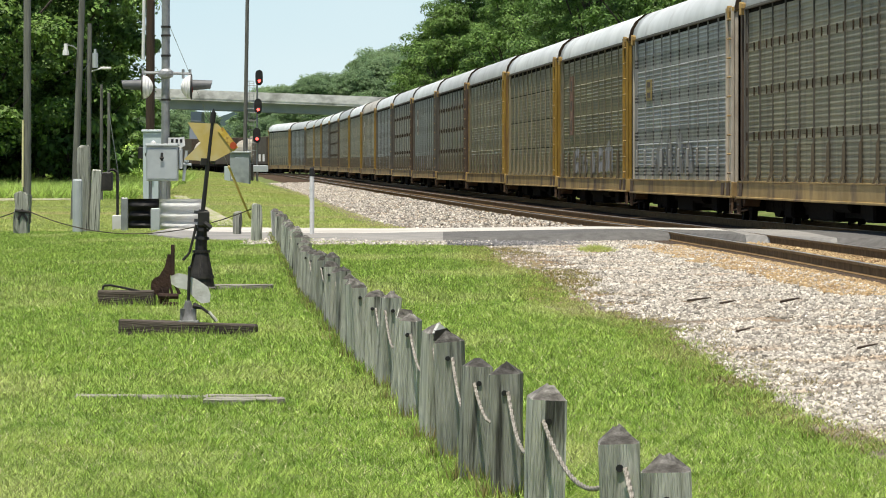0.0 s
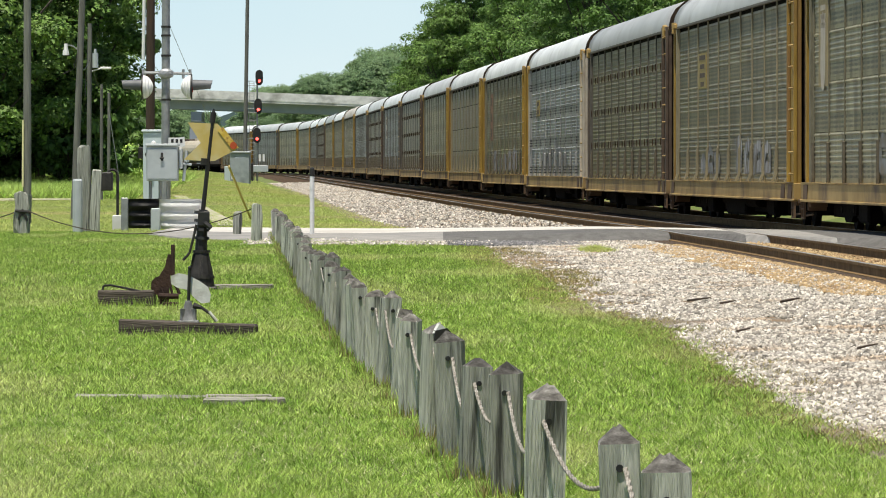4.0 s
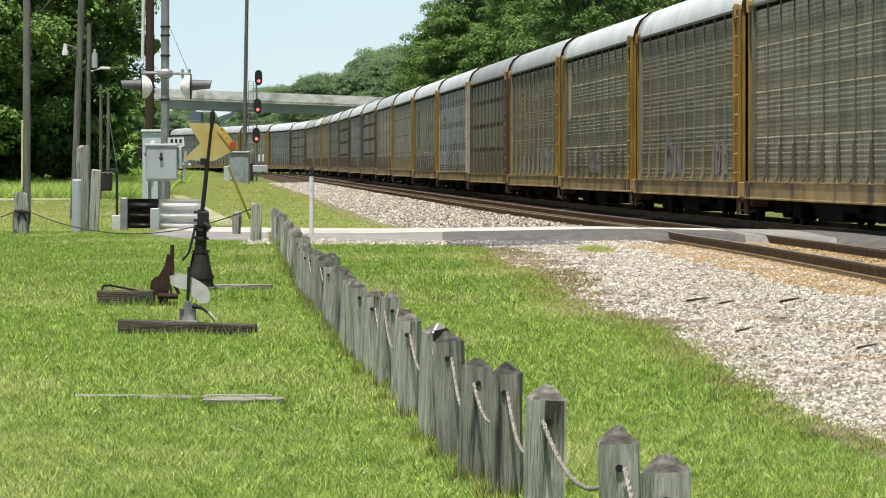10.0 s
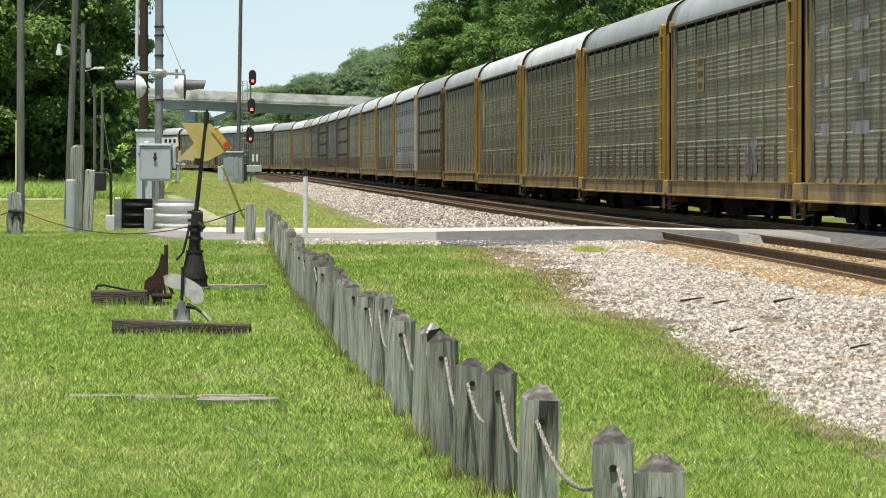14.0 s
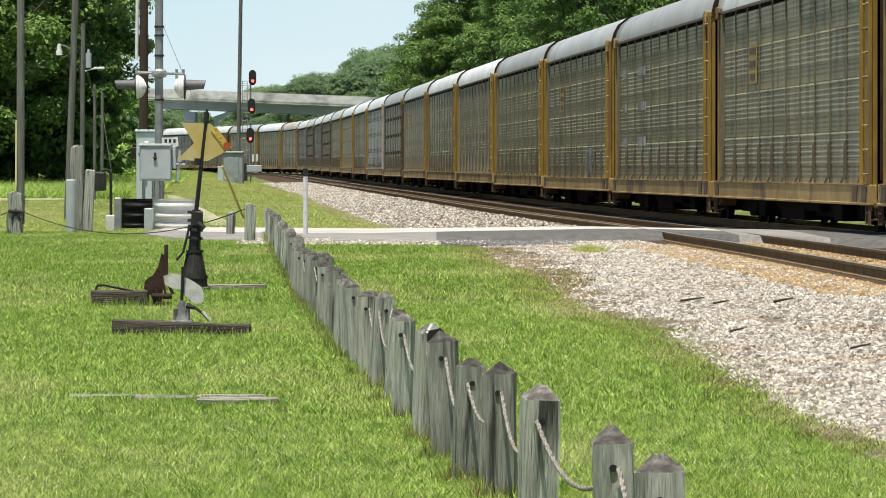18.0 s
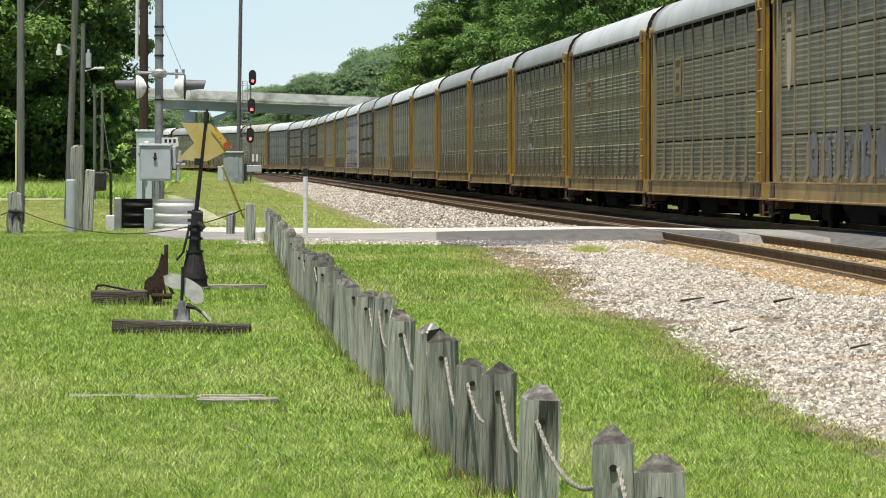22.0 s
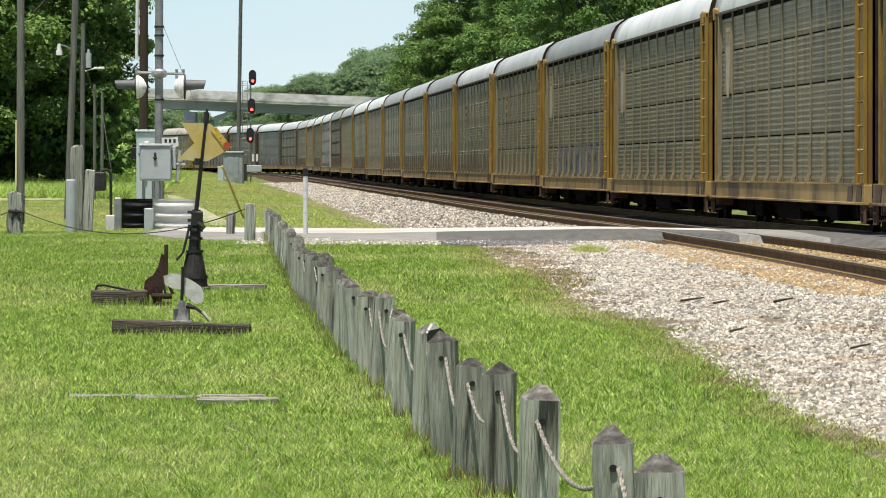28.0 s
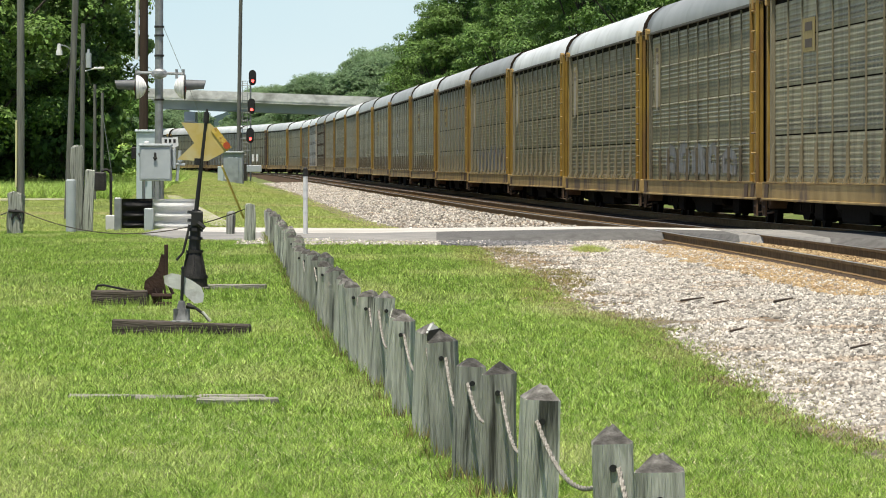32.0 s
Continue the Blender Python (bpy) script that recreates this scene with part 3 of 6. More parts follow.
def autorack(style, label):
    end, sill_m, post_m, panel_m, roof_m, variant, foot = style
    foot_m = post_m if variant in ("seamed", "punched") or panel_m is M_PSILVER else M_FOOTSHADE
    car = thing("autorack_car", Matrix.Identity(4), label, "rail car", "autorack cars of the freight train")
    # roof: arched sheet with end caps
    bm = bmesh.new()
    prof = [(HALF + 0.03, EAVE - 0.03), (HALF + 0.03, EAVE + 0.05), (HALF - 0.03, EAVE + 0.30), (HALF - 0.16, EAVE + 0.53), (HALF - 0.42, EAVE + 0.74),
            (HALF - 0.85, EAVE + 0.87), (0.0, RIDGE)]
    prof += [(-a, z) for a, z in prof[-2::-1]]
    n = 12
    rows = []
    for i in range(n + 1):
        x = -CAR_L / 2 + 0.12 + (CAR_L - 0.24) * i / n
        rows.append([bm.verts.new((x, a, z)) for a, z in prof])
    for r0, r1 in zip(rows[:-1], rows[1:]):
        for i in range(len(prof) - 1):
            bm.faces.new((r0[i], r0[i + 1], r1[i + 1], r1[i]))
    # roof end caps get the dark colour that stands for the shaded gap
    for r in (rows[0], rows[-1]):
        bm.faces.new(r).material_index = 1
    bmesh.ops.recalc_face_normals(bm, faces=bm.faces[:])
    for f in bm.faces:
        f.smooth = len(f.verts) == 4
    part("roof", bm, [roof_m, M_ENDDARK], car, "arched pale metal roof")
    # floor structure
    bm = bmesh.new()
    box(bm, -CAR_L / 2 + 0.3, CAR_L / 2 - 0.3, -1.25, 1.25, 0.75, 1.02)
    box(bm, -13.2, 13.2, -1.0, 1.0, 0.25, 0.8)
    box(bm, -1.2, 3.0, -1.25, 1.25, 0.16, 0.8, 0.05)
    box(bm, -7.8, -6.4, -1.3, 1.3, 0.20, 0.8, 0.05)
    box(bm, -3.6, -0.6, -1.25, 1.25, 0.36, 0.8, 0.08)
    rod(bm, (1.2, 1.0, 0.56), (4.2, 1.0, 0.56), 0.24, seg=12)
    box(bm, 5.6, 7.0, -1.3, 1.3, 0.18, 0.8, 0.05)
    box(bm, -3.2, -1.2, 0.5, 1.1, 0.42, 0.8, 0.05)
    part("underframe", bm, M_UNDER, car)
    # core behind the panels, closed ends; near-black for the shade in the gaps
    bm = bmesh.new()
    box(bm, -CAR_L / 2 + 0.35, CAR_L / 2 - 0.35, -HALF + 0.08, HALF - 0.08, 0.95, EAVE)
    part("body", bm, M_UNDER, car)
    for side in (1, -1):
        bm = bmesh.new()
        box(bm, -CAR_L / 2 + 0.1, CAR_L / 2 - 0.1, HALF - 0.06, HALF + 0.10, SILL0, SILL1, 0.012)
        box(bm, -CAR_L / 2 + 0.1, CAR_L / 2 - 0.1, HALF - 0.10, HALF + 0.125, SILL0, SILL0 + 0.05, 0.01)
        o = part("side_sill", bm, sill_m, car)
        o.matrix_basis = pose(0, 0, 0, 0, 0, 0 if side > 0 else 180)
    bm = bmesh.new()
    box(bm, -CAR_L / 2 + 0.6, CAR_L / 2 - 0.2, HALF - 0.05, HALF + 0.115, SILL1 - 0.005, SILL1 + 0.022)
    part("deck_ledge", bm, sill_m, car)
    bm = bmesh.new()
    slab(bm, [(-0.55, SILL1 - 0.03), (0.15, SILL1 - 0.03), (0.28, SILL0 + 0.06), (-0.42, SILL0 + 0.06)], 1, 0.0, 0.012)
    pad = None
    for x in (-13.2, -11.9, 13.3):
        if pad is None:
            pad = part("jack_pad", bm, M_RUSTPAD, car)
            pad.matrix_basis = pose(x, HALF + 0.102, 0)
        else:
            again(pad, car, pose(x, HALF + 0.102, 0))
    for x in (-CAR_L / 2 + 0.35, CAR_L / 2 - 0.35):
        bm = bmesh.new()
        for dx in (-0.2, 0.2):
            box(bm, dx - 0.025, dx + 0.025, -0.03, 0.02, 0.2, SILL0 + 0.1)
        for z in (0.2, 0.4):
            box(bm, -0.2, 0.2, -0.03, 0.02, z, z + 0.035)
        part("sill_step", bm, M_RUSTPAD, car, "rusty hanging step").matrix_basis = pose(x, HALF + 0.08, 0)
    # side panels in four tiers
    z0 = PANEL_Z0
    while z0 < PANEL_Z1 - 0.1:
        top = min(z0 + TIER, PANEL_Z1)
        z1 = top - (0.036 if variant == "seamed" else 0.008)
        ribs = rib_rows(variant, z0)
        bm = bmesh.new()
        panel_mesh(bm, COL_W - 0.02, z0, z1, ribs)
        p = None
        for i in range(COLS):
            m = pose(PANEL_A + (i + 0.5) * COL_W, HALF - 0.03, 0)
            if p is None:
                p = part("side_panel", bm, panel_m, car)
                p.matrix_basis = m
            else:
                again(p, car, m)
        bm = bmesh.new()
        panel_mesh(bm, 26.0, z0, z1, ribs)
        o = part("side_sheet", bm, panel_m, car)
        o.matrix_basis = pose(0, -HALF + 0.03, 0, 0, 0, 180)
        # small clips along the joint above this tier
        if variant == "clipped" and z0 + TIER < PANEL_Z1:
            bm = bmesh.new()
            for i in range(COLS * 2 + 1):
                x = PANEL_A + i * COL_W / 2
                box(bm, x - 0.022, x + 0.022, HALF - 0.04, HALF + (0.03 if i % 2 == 0 else 0.0), top - 0.10, top + 0.10)
            part("panel_clips", bm, M_ENDDARK, car, "row of dark panel clips")
        z0 += TIER
    # vertical posts with wider feet
    bm = bmesh.new()
    box(bm, -0.024, 0.024, 0.0, 0.038, PANEL_Z0, EAVE - 0.02, 0.008)
    fb = bmesh.new()
    if foot == "flared":
        slab(fb, [(0.105, 0.972), (0.150, 0.972), (0.085, 1.14), (0.072, 1.74), (0.02, 1.86), (0.02, 1.14)], 0, -0.040, 0.040)
    else:
        box(fb, -0.042, 0.042, 0.01, 0.075, PANEL_Z0, 1.80, 0.01)
    p = f = None
    for i in range(COLS + 1):
        m = pose(PANEL_A + i * COL_W, HALF - 0.03, 0)
        if p is None:
            p = part("side_post", bm, post_m, car)
            f = part("post_foot", fb, foot_m, car)
            p.matrix_basis = f.matrix_basis = m
        else:
            again(p, car, m)
            again(f, car, m)
    # scalloped eave rail; its dark colour puts in the shadow under the roof edge
    bm = bmesh.new()
    box(bm, -CAR_L / 2 + 0.15, CAR_L / 2 - 0.15, HALF - 0.02, HALF + 0.045, EAVE - 0.09, EAVE - 0.02, 0.01)
    part("eave_rail", bm, M_DARKPOST, car)
    # ends: corner posts, doors, ladders, couplers
    bm = bmesh.new()
    box(bm, -0.66, 0.66, -0.08, 0.02, SILL0 + 0.25, EAVE + 0.02, 0.02)
    cp = part("end_panel", bm, end, car)
    cp.matrix_basis = pose(-CAR_L / 2 + 0.82, HALF, 0)
    cps = [cp, again(cp, car, pose(-CAR_L / 2 + 0.82, -HALF, 0, 0, 0, 180))]
    bm = bmesh.new()
    box(bm, -0.42, 0.40, -0.10, -0.04, SILL0 + 0.25, EAVE + 0.02, 0.02)
    fp = part("corner_post", bm, M_ENDDARK, car, "recessed corner post with the gap's shade in its colour")
    fp.matrix_basis = pose(CAR_L / 2 - 0.85, HALF, 0)
    fps = [fp, again(fp, car, pose(CAR_L / 2 - 0.85, -HALF, 0, 0, 0, 180))]
    bm, bm2 = bmesh.new(), bmesh.new()
    box(bm, -0.42, -0.26, -0.04, 0.05, SILL0 + 0.25, EAVE + 0.02, 0.015)
    box(bm2, 0.18, 0.40, -0.04, 0.05, SILL0 + 0.25, EAVE + 0.02, 0.015)
    part("inner_channel", bm, post_m, fps[0])
    part("outer_channel", bm2, end, fps[0])
    bm = bmesh.new()
    box(bm, -0.06, 0.06, 0.0, 0.08, SILL0 + 0.2, EAVE + 0.05, 0.015)
    ch = None
    for k in range(2):
        for x in (-0.62, 0.60):
            if ch is None:
                ch = part("end_channel", bm, end, cps[k])
                ch.matrix_basis = pose(x, 0.022, 0)
            else:
                again(ch, cps[k], pose(x, 0.022, 0))
    # brackets under the roof edge
    for o, w in ((cps[0], 0.68), (fps[0], 0.42)):
        bm = bmesh.new()
        box(bm, -w, w, -0.06, 0.10, EAVE - 0.06, EAVE + 0.06, 0.015)
        box(bm, -0.10, 0.10, -0.06, 0.13, EAVE - 0.20, EAVE + 0.10, 0.015)
        part("eave_bracket", bm, M_SILL, o, "dull tan bracket under the roof edge")
    bm = bmesh.new()
    rod(bm, (-0.55, 0.12, 0.0), (-0.05, 0.12, 0.0), 0.022, seg=6)
    rod(bm, (-0.05, 0.0, 0.0), (-0.05, 0.14, 0.0), 0.022, seg=5)
    rod(bm, (-0.55, 0.0, 0.0), (-0.55, 0.14, 0.0), 0.022, seg=5)
    rung = None
    for k in (0,):
        for i in range(9):
            m = pose(0, 0, 1.15 + i * 0.46)
            if rung is None:
                rung = part("ladder_rung", bm, M_SILL, cps[k])
                rung.matrix_basis = m
            else:
                again(rung, cps[k], m)
    for e in (1, -1):
        bm = bmesh.new()
        for q in range(7):
            box(bm, -0.03, 0.03, -1.40 + q * 0.4, -1.02 + q * 0.4, 1.03, EAVE + 0.02, 0.01)
        # door colour holds the shade of the slit between two cars
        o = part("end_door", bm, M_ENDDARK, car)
        o.matrix_basis = pose(e * (CAR_L / 2 - 0.14), 0, 0)
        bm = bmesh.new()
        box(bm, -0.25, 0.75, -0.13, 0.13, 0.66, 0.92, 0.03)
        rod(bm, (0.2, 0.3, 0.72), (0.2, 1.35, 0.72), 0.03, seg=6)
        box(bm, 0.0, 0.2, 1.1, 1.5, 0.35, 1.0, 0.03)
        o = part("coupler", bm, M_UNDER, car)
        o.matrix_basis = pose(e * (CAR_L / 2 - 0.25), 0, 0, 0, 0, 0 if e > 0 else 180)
    # brake gear and brackets under both ends
    rnd = random.Random(9)
    for e in (1, -1):
        for _ in range(6):
            bm = bmesh.new()
            x, z = rnd.uniform(-0.5, 0.5), rnd.uniform(0.35, 0.85)
            w, h = rnd.uniform(0.03, 0.10), rnd.uniform(0.04, 0.14)
            box(bm, -w, w, 1.15, 1.42 + rnd.uniform(0.0, 0.14), z - h, z + h, 0.012)
            part("brake_bracket", bm, M_RUSTPAD, car, "rusty bracket").matrix_basis = pose(e * (CAR_L / 2 - 0.55) + x, 0, 0)
        bm = bmesh.new()
        rod(bm, (-0.7, 1.48, 0.30), (0.7, 1.48, 0.26), 0.02, seg=6)
        part("cut_lever", bm, M_RUSTPAD, car, "thin rusty lever rod").matrix_basis = pose(e * (CAR_L / 2 - 0.55), 0, 0)
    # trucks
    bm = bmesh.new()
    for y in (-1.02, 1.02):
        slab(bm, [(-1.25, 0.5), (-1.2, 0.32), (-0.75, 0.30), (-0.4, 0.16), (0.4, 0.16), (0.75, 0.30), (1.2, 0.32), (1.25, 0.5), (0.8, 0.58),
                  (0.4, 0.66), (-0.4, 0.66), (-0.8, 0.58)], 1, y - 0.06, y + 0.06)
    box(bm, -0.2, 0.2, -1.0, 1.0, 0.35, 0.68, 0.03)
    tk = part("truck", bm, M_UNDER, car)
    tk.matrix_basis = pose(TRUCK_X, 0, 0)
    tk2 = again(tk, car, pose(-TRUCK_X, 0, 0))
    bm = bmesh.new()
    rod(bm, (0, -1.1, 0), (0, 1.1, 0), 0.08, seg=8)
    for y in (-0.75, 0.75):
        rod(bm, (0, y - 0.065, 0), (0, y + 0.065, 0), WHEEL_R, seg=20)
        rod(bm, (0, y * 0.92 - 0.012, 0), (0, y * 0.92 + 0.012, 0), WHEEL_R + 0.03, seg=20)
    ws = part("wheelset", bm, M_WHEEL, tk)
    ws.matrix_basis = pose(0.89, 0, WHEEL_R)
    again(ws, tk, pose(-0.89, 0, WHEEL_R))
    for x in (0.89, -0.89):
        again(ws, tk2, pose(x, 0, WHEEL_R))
    return car


Y_GREY = (M_YEND, M_SILL, M_OLIVEPOST, M_PGREY, M_ROOF, "ribbed", "straight")
Y_FLARE = (M_YEND, M_SILL, M_OLIVEPOST, M_PGREY, M_ROOF, "ribbed", "flared")
Y_OLIVE = (M_YEND, M_SILL, M_OLIVEPOST, M_POLIVE, M_ROOF, "ribbed", "straight")
Y_DOTS = (M_YEND, M_SILL, M_PALEPOST, M_PDOTS, M_ROOF, "punched", "flared")
B_OLIVE = (M_BROWN, M_SILL, M_DARKPOST, M_PPLAIN, M_ROOF, "clipped", "flared")
C_SILVER = (M_CREAM, M_SILL, M_PSILVER, M_PSILVER, M_ROOF, "ribbed", "straight")
Y_BROWN = (M_YEND, M_SILL, M_PALEPOST, M_PBROWN, M_ROOF, "seamed", "flared")
Y_SEAMGREY = (M_YEND, M_SILL, M_PALEPOST, M_PGREY, M_ROOF, "seamed", "flared")
G_SLATE = (M_DARKPOST, M_SILL, M_DARKPOST, M_PSLATE, M_ROOF, "ribbed", "straight")
Y_RUSTY = (M_YEND, M_SILL, M_OLIVEPOST, M_PGREY, M_ROOFRUST, "ribbed", "straight")
STYLES = {
    "yg": (Y_GREY, "grey ribbed autorack car with ochre end posts, rolling"),
    "yf": (Y_FLARE, "grey ribbed autorack car with flared post feet, rolling"),
    "yo": (Y_OLIVE, "grimy olive autorack car with ochre end posts, rolling"),
    "yd": (Y_DOTS, "brown punched-panel autorack car with pale side posts, rolling"),
    "bo": (B_OLIVE, "grimy autorack car with brown end posts, rolling"),
    "cs": (C_SILVER, "bright silver autorack car with cream end posts, rolling"),
    "yb": (Y_BROWN, "brown-stained autorack car with pale side posts and ochre ends"),
    "ys": (Y_SEAMGREY, "grey autorack car with dark panel seams, rolling"),
    "gg": (G_SLATE, "dull grey autorack car with dark end posts, rolling"),
    "yr": (Y_RUSTY, "grey autorack car with a rust-patched roof, rolling"),
}
# colour set of each car, front to rear
ORDER = {20: "yo", 19: "gg", 18: "yg", 17: "yg", 16: "gg", 15: "bo", 14: "yg", 13: "yo", 12: "yr", 11: "gg", 10: "bo", 9: "gg", 8: "bo", 7: "yg", 6: "yb", 5: "yo",
         4: "cs", 3: "bo", 2: "yd", 1: "yg", 0: "yd", -1: "yf", -2: "yg", -3: "yf", -4: "yf", -5: "yb", -6: "yb", -7: "yb", -8: "yb", -9: "yg", -10: "ys", -11: "yo"}


def gap_s(k):
    """Place along the track, at the start, of the gap behind car k."""
    return 3.95 + 29.25 * k


TRAIN = []      # (thing, place of its middle at the start)
_made = {}
for k in sorted(ORDER, reverse=True):
    st = ORDER[k]
    s_mid = (gap_s(k) + gap_s(k + 1)) / 2
    if st not in _made:
        car = autorack(*STYLES[st])
        _made[st] = car
    else:
        car = copy_thing(_made[st], Matrix.Identity(4))
    TRAIN.append((car, s_mid, k))


# markings on the sides: weathered placards and spray paint, on single cars
def placard(car, x, z0, z1, w, material, bars):
    bm = bmesh.new()
    box(bm, -w / 2, w / 2, 0.0, 0.012, z0, z1)
    p = part("placard", bm, material, car, "faded painted placard")
    p.matrix_basis = pose(x, HALF - 0.006, 0)
    n = len(bars)
    for i, f in enumerate(bars):
        bm = bmesh.new()
        zz = z1 - (i + 0.5) * (z1 - z0) / n
        hh = 0.26 * (z1 - z0) / n
        box(bm, -w * f / 2, w * f / 2, 0.013, 0.018, zz - hh, zz + hh)
        o = part("marking_bar", bm, M_BROWN, p)


def graffiti(car, x0, x1, z0, z1, material, outline, seed, n):
    """Faded spray paint: filled letter shapes with ragged tops, and darker strokes over them."""
    rnd = random.Random(seed)
    first, second = bmesh.new(), bmesh.new()
    w = (x1 - x0) / n
    for i in range(n):
        cx = x0 + (i + 0.5) * w
        h = (z1 - z0) * rnd.uniform(0.65, 1.0)
        half = w * rnd.uniform(0.30, 0.46)
        slant = rnd.uniform(-0.15, 0.15)
        cols = 9
        hole = rnd.choice((0.0, 0.3, 0.5))
        prev = None
        for q in range(cols):
            f = q / (cols - 1)
            x = cx + (2 * f - 1) * half
            dome = 0.72 + 0.28 * math.sin(math.pi * f) + rnd.uniform(-0.09, 0.09)
            lo, hi = z0 + rnd.uniform(0.0, 0.10), z0 + h * dome
            pts = [(x, lo), (x + slant * 0.4, lo + (hi - lo) * 0.38), (x + slant * 0.6, lo + (hi - lo) * 0.62), (x + slant, hi)]
            ring = [first.verts.new((a, 0, b)) for a, b in pts]
            if prev:
                for k in range(3):
                    if not (k == 1 and abs(f - 0.5) < hole * 0.6):
                        first.faces.new((prev[k], ring[k], ring[k + 1], prev[k + 1]))
            prev = ring
        for j in range(4):
            px, pz = cx + rnd.choice((-1, 1)) * half * rnd.uniform(0.5, 1.0), z0 + rnd.uniform(0.0, 0.25) * h
            ang, turn = rnd.uniform(1.2, 1.9), rnd.uniform(-0.28, 0.28)
            t = rnd.uniform(0.03, 0.07)
            prev = None
            step = h * rnd.uniform(0.09, 0.13)
            for q in range(8):
                nx, nz = -math.sin(ang) * t, math.cos(ang) * t
                lim = [min(z1 + 0.15, max(z0, v)) for v in (pz + nz, pz - nz)]
                pair = [second.verts.new((px + nx, 0.0003 * j, lim[0])), second.verts.new((px - nx, 0.0003 * j, lim[1]))]
                if prev:
                    second.faces.new((prev[0], prev[1], pair[1], pair[0]))
                prev = pair
                px, pz = px + math.cos(ang) * step, pz + math.sin(ang) * step
                ang += turn
    for layer, (bm, m) in enumerate(((first, material), (second, outline))):
        o = tagged(part("spray_paint", bm, m, car, "faded spray-painted scrawl"), kind="stuff")
        o.matrix_basis = pose(0, HALF - 0.012 + 0.004 * layer, 0)


def tall_placard(car, x, z0, z1, w, board, bar):
    """A tall board with dark bars over a long pale rounded panel."""
    bm = bmesh.new()
    box(bm, -w / 2, w / 2, 0.0, 0.012, z0, z1)
    p = part("placard", bm, board, car, "tall faded painted placard")
    p.matrix_basis = pose(x, HALF - 0.006, 0)
    h = z1 - z0
    for i in range(3):
        bm = bmesh.new()
        zz = z1 - h * (0.10 + 0.10 * i)
        box(bm, -w * 0.26, w * 0.26, 0.013, 0.018, zz - h * 0.03, zz + h * 0.03)
        part("marking_bar", bm, bar, p)
    bm = bmesh.new()
    pts = []
    for k in range(16):
        a = 2 * math.pi * k / 16
        pts.append((w * 0.26 * math.cos(a), z0 + h * 0.40 + w * 0.3 * math.sin(a) + (h * 0.20 if math.sin(a) > 0 else -h * 0.20)))
    slab(bm, pts, 1, 0.013, 0.018)
    part("pale_panel", bm, M_CREAM, p, "pale rounded panel")


CARS = {k: c for c, s, k in TRAIN}
graffiti(CARS[4], -4, 7, 1.1, 2.3, M_GRAFFGREY, M_GRAFFDARK, 1, 4)
graffiti(CARS[5], -8, 8, 1.1, 2.1, M_GRAFF, M_GRAFFGREY, 2, 5)
graffiti(CARS[2], -9, -1, 1.1, 2.2, M_GRAFF, M_GRAFFGREY, 3, 4)
graffiti(CARS[2], 2, 7, 1.1, 1.9, M_GRAFFGREY, M_GRAFF, 13, 3)
graffiti(CARS[0], 0.5, 6, 1.1, 2.4, M_GRAFFGREY, M_GRAFFDARK, 4, 2)
graffiti(CARS[0], -10.7, -7.4, 1.1, 2.1, M_GRAFF, M_GRAFFGREY, 5, 2)
graffiti(CARS[-2], -6.2, -3.6, 1.1, 2.2, M_GRAFF, M_GRAFFGREY, 6, 3)
graffiti(CARS[-6], -11.5, -2.5, 1.05, 2.5, M_GRAFFBLUE, M_BROWNRED, 7, 4)
graffiti(CARS[-6], -2.5, 8.0, 1.05, 2.3, M_GRAFFBLUE, M_GRAFFGREY, 17, 5)
graffiti(CARS[-9], -9.0, 9.0, 1.1, 2.0, M_GRAFFGREY, M_GRAFF, 8, 5)
graffiti(CARS[1], -2.0, 3.0, 1.1, 2.0, M_GRAFFGREY, M_GRAFFGREY, 9, 2)
graffiti(CARS[9], -8.0, 6.0, 1.1, 2.0, M_GRAFF, M_GRAFFGREY, 10, 4)
graffiti(CARS[12], -4.0, 8.0, 1.1, 2.2, M_GRAFFGREY, M_GRAFF, 11, 6)
for k, x, z0, z1, w, m, bars in ((2, 6.4, 3.3, 4.2, 2.0, M_PLACARD, (0.7, 0.5, 0.6, 0.4)), (-2, 6.4, 3.2, 4.1, 1.6, M_PLACARD, (0.8, 0.8, 0.6)),
                                 (-4, 6.4, 3.2, 4.1, 1.6, M_PLACARD, (0.8, 0.8, 0.6)),
                                 (-5, 6.4, 3.2, 4.2, 1.7, M_PLACARD, (0.7, 0.5, 0.6)), (-10, 6.4, 3.7, 4.4, 2.0, M_PLACARD, (0.6, 0.6)),
                                 (4, 8.9, 3.2, 3.8, 1.6, M_PLACARD, (0.6, 0.6)), (5, 8.9, 2.4, 4.4, 1.4, M_BROWNRED, (0.5, 0.5, 0.5)), (9, 8.9, 3.0, 4.4, 1.4, M_CREAM, (0.5, 0.5)),
                                 (12, 8.9, 3.0, 4.4, 1.4, M_CREAM, (0.5,))):
    placard(CARS[k], x, z0, z1, w, m, bars)
for k, x, z0, z1, board, bar in ((1, 11.0, 2.95, 4.75, M_TANBOARD, M_CREAM), (-6, 11.0, 3.05, 4.75, M_TANBOARD, M_BROWN), (-7, 11.0, 2.95, 4.75, M_TANBOARD, M_GRAFFBLUE),
                                 (-8, 11.0, 3.05, 4.75, M_TANBOARD, M_CREAM), (-9, 11.0, 2.95, 4.7, M_TANBOARD, M_BROWN)):
    tall_placard(CARS[k], x, z0, z1, 1.5, board, bar)
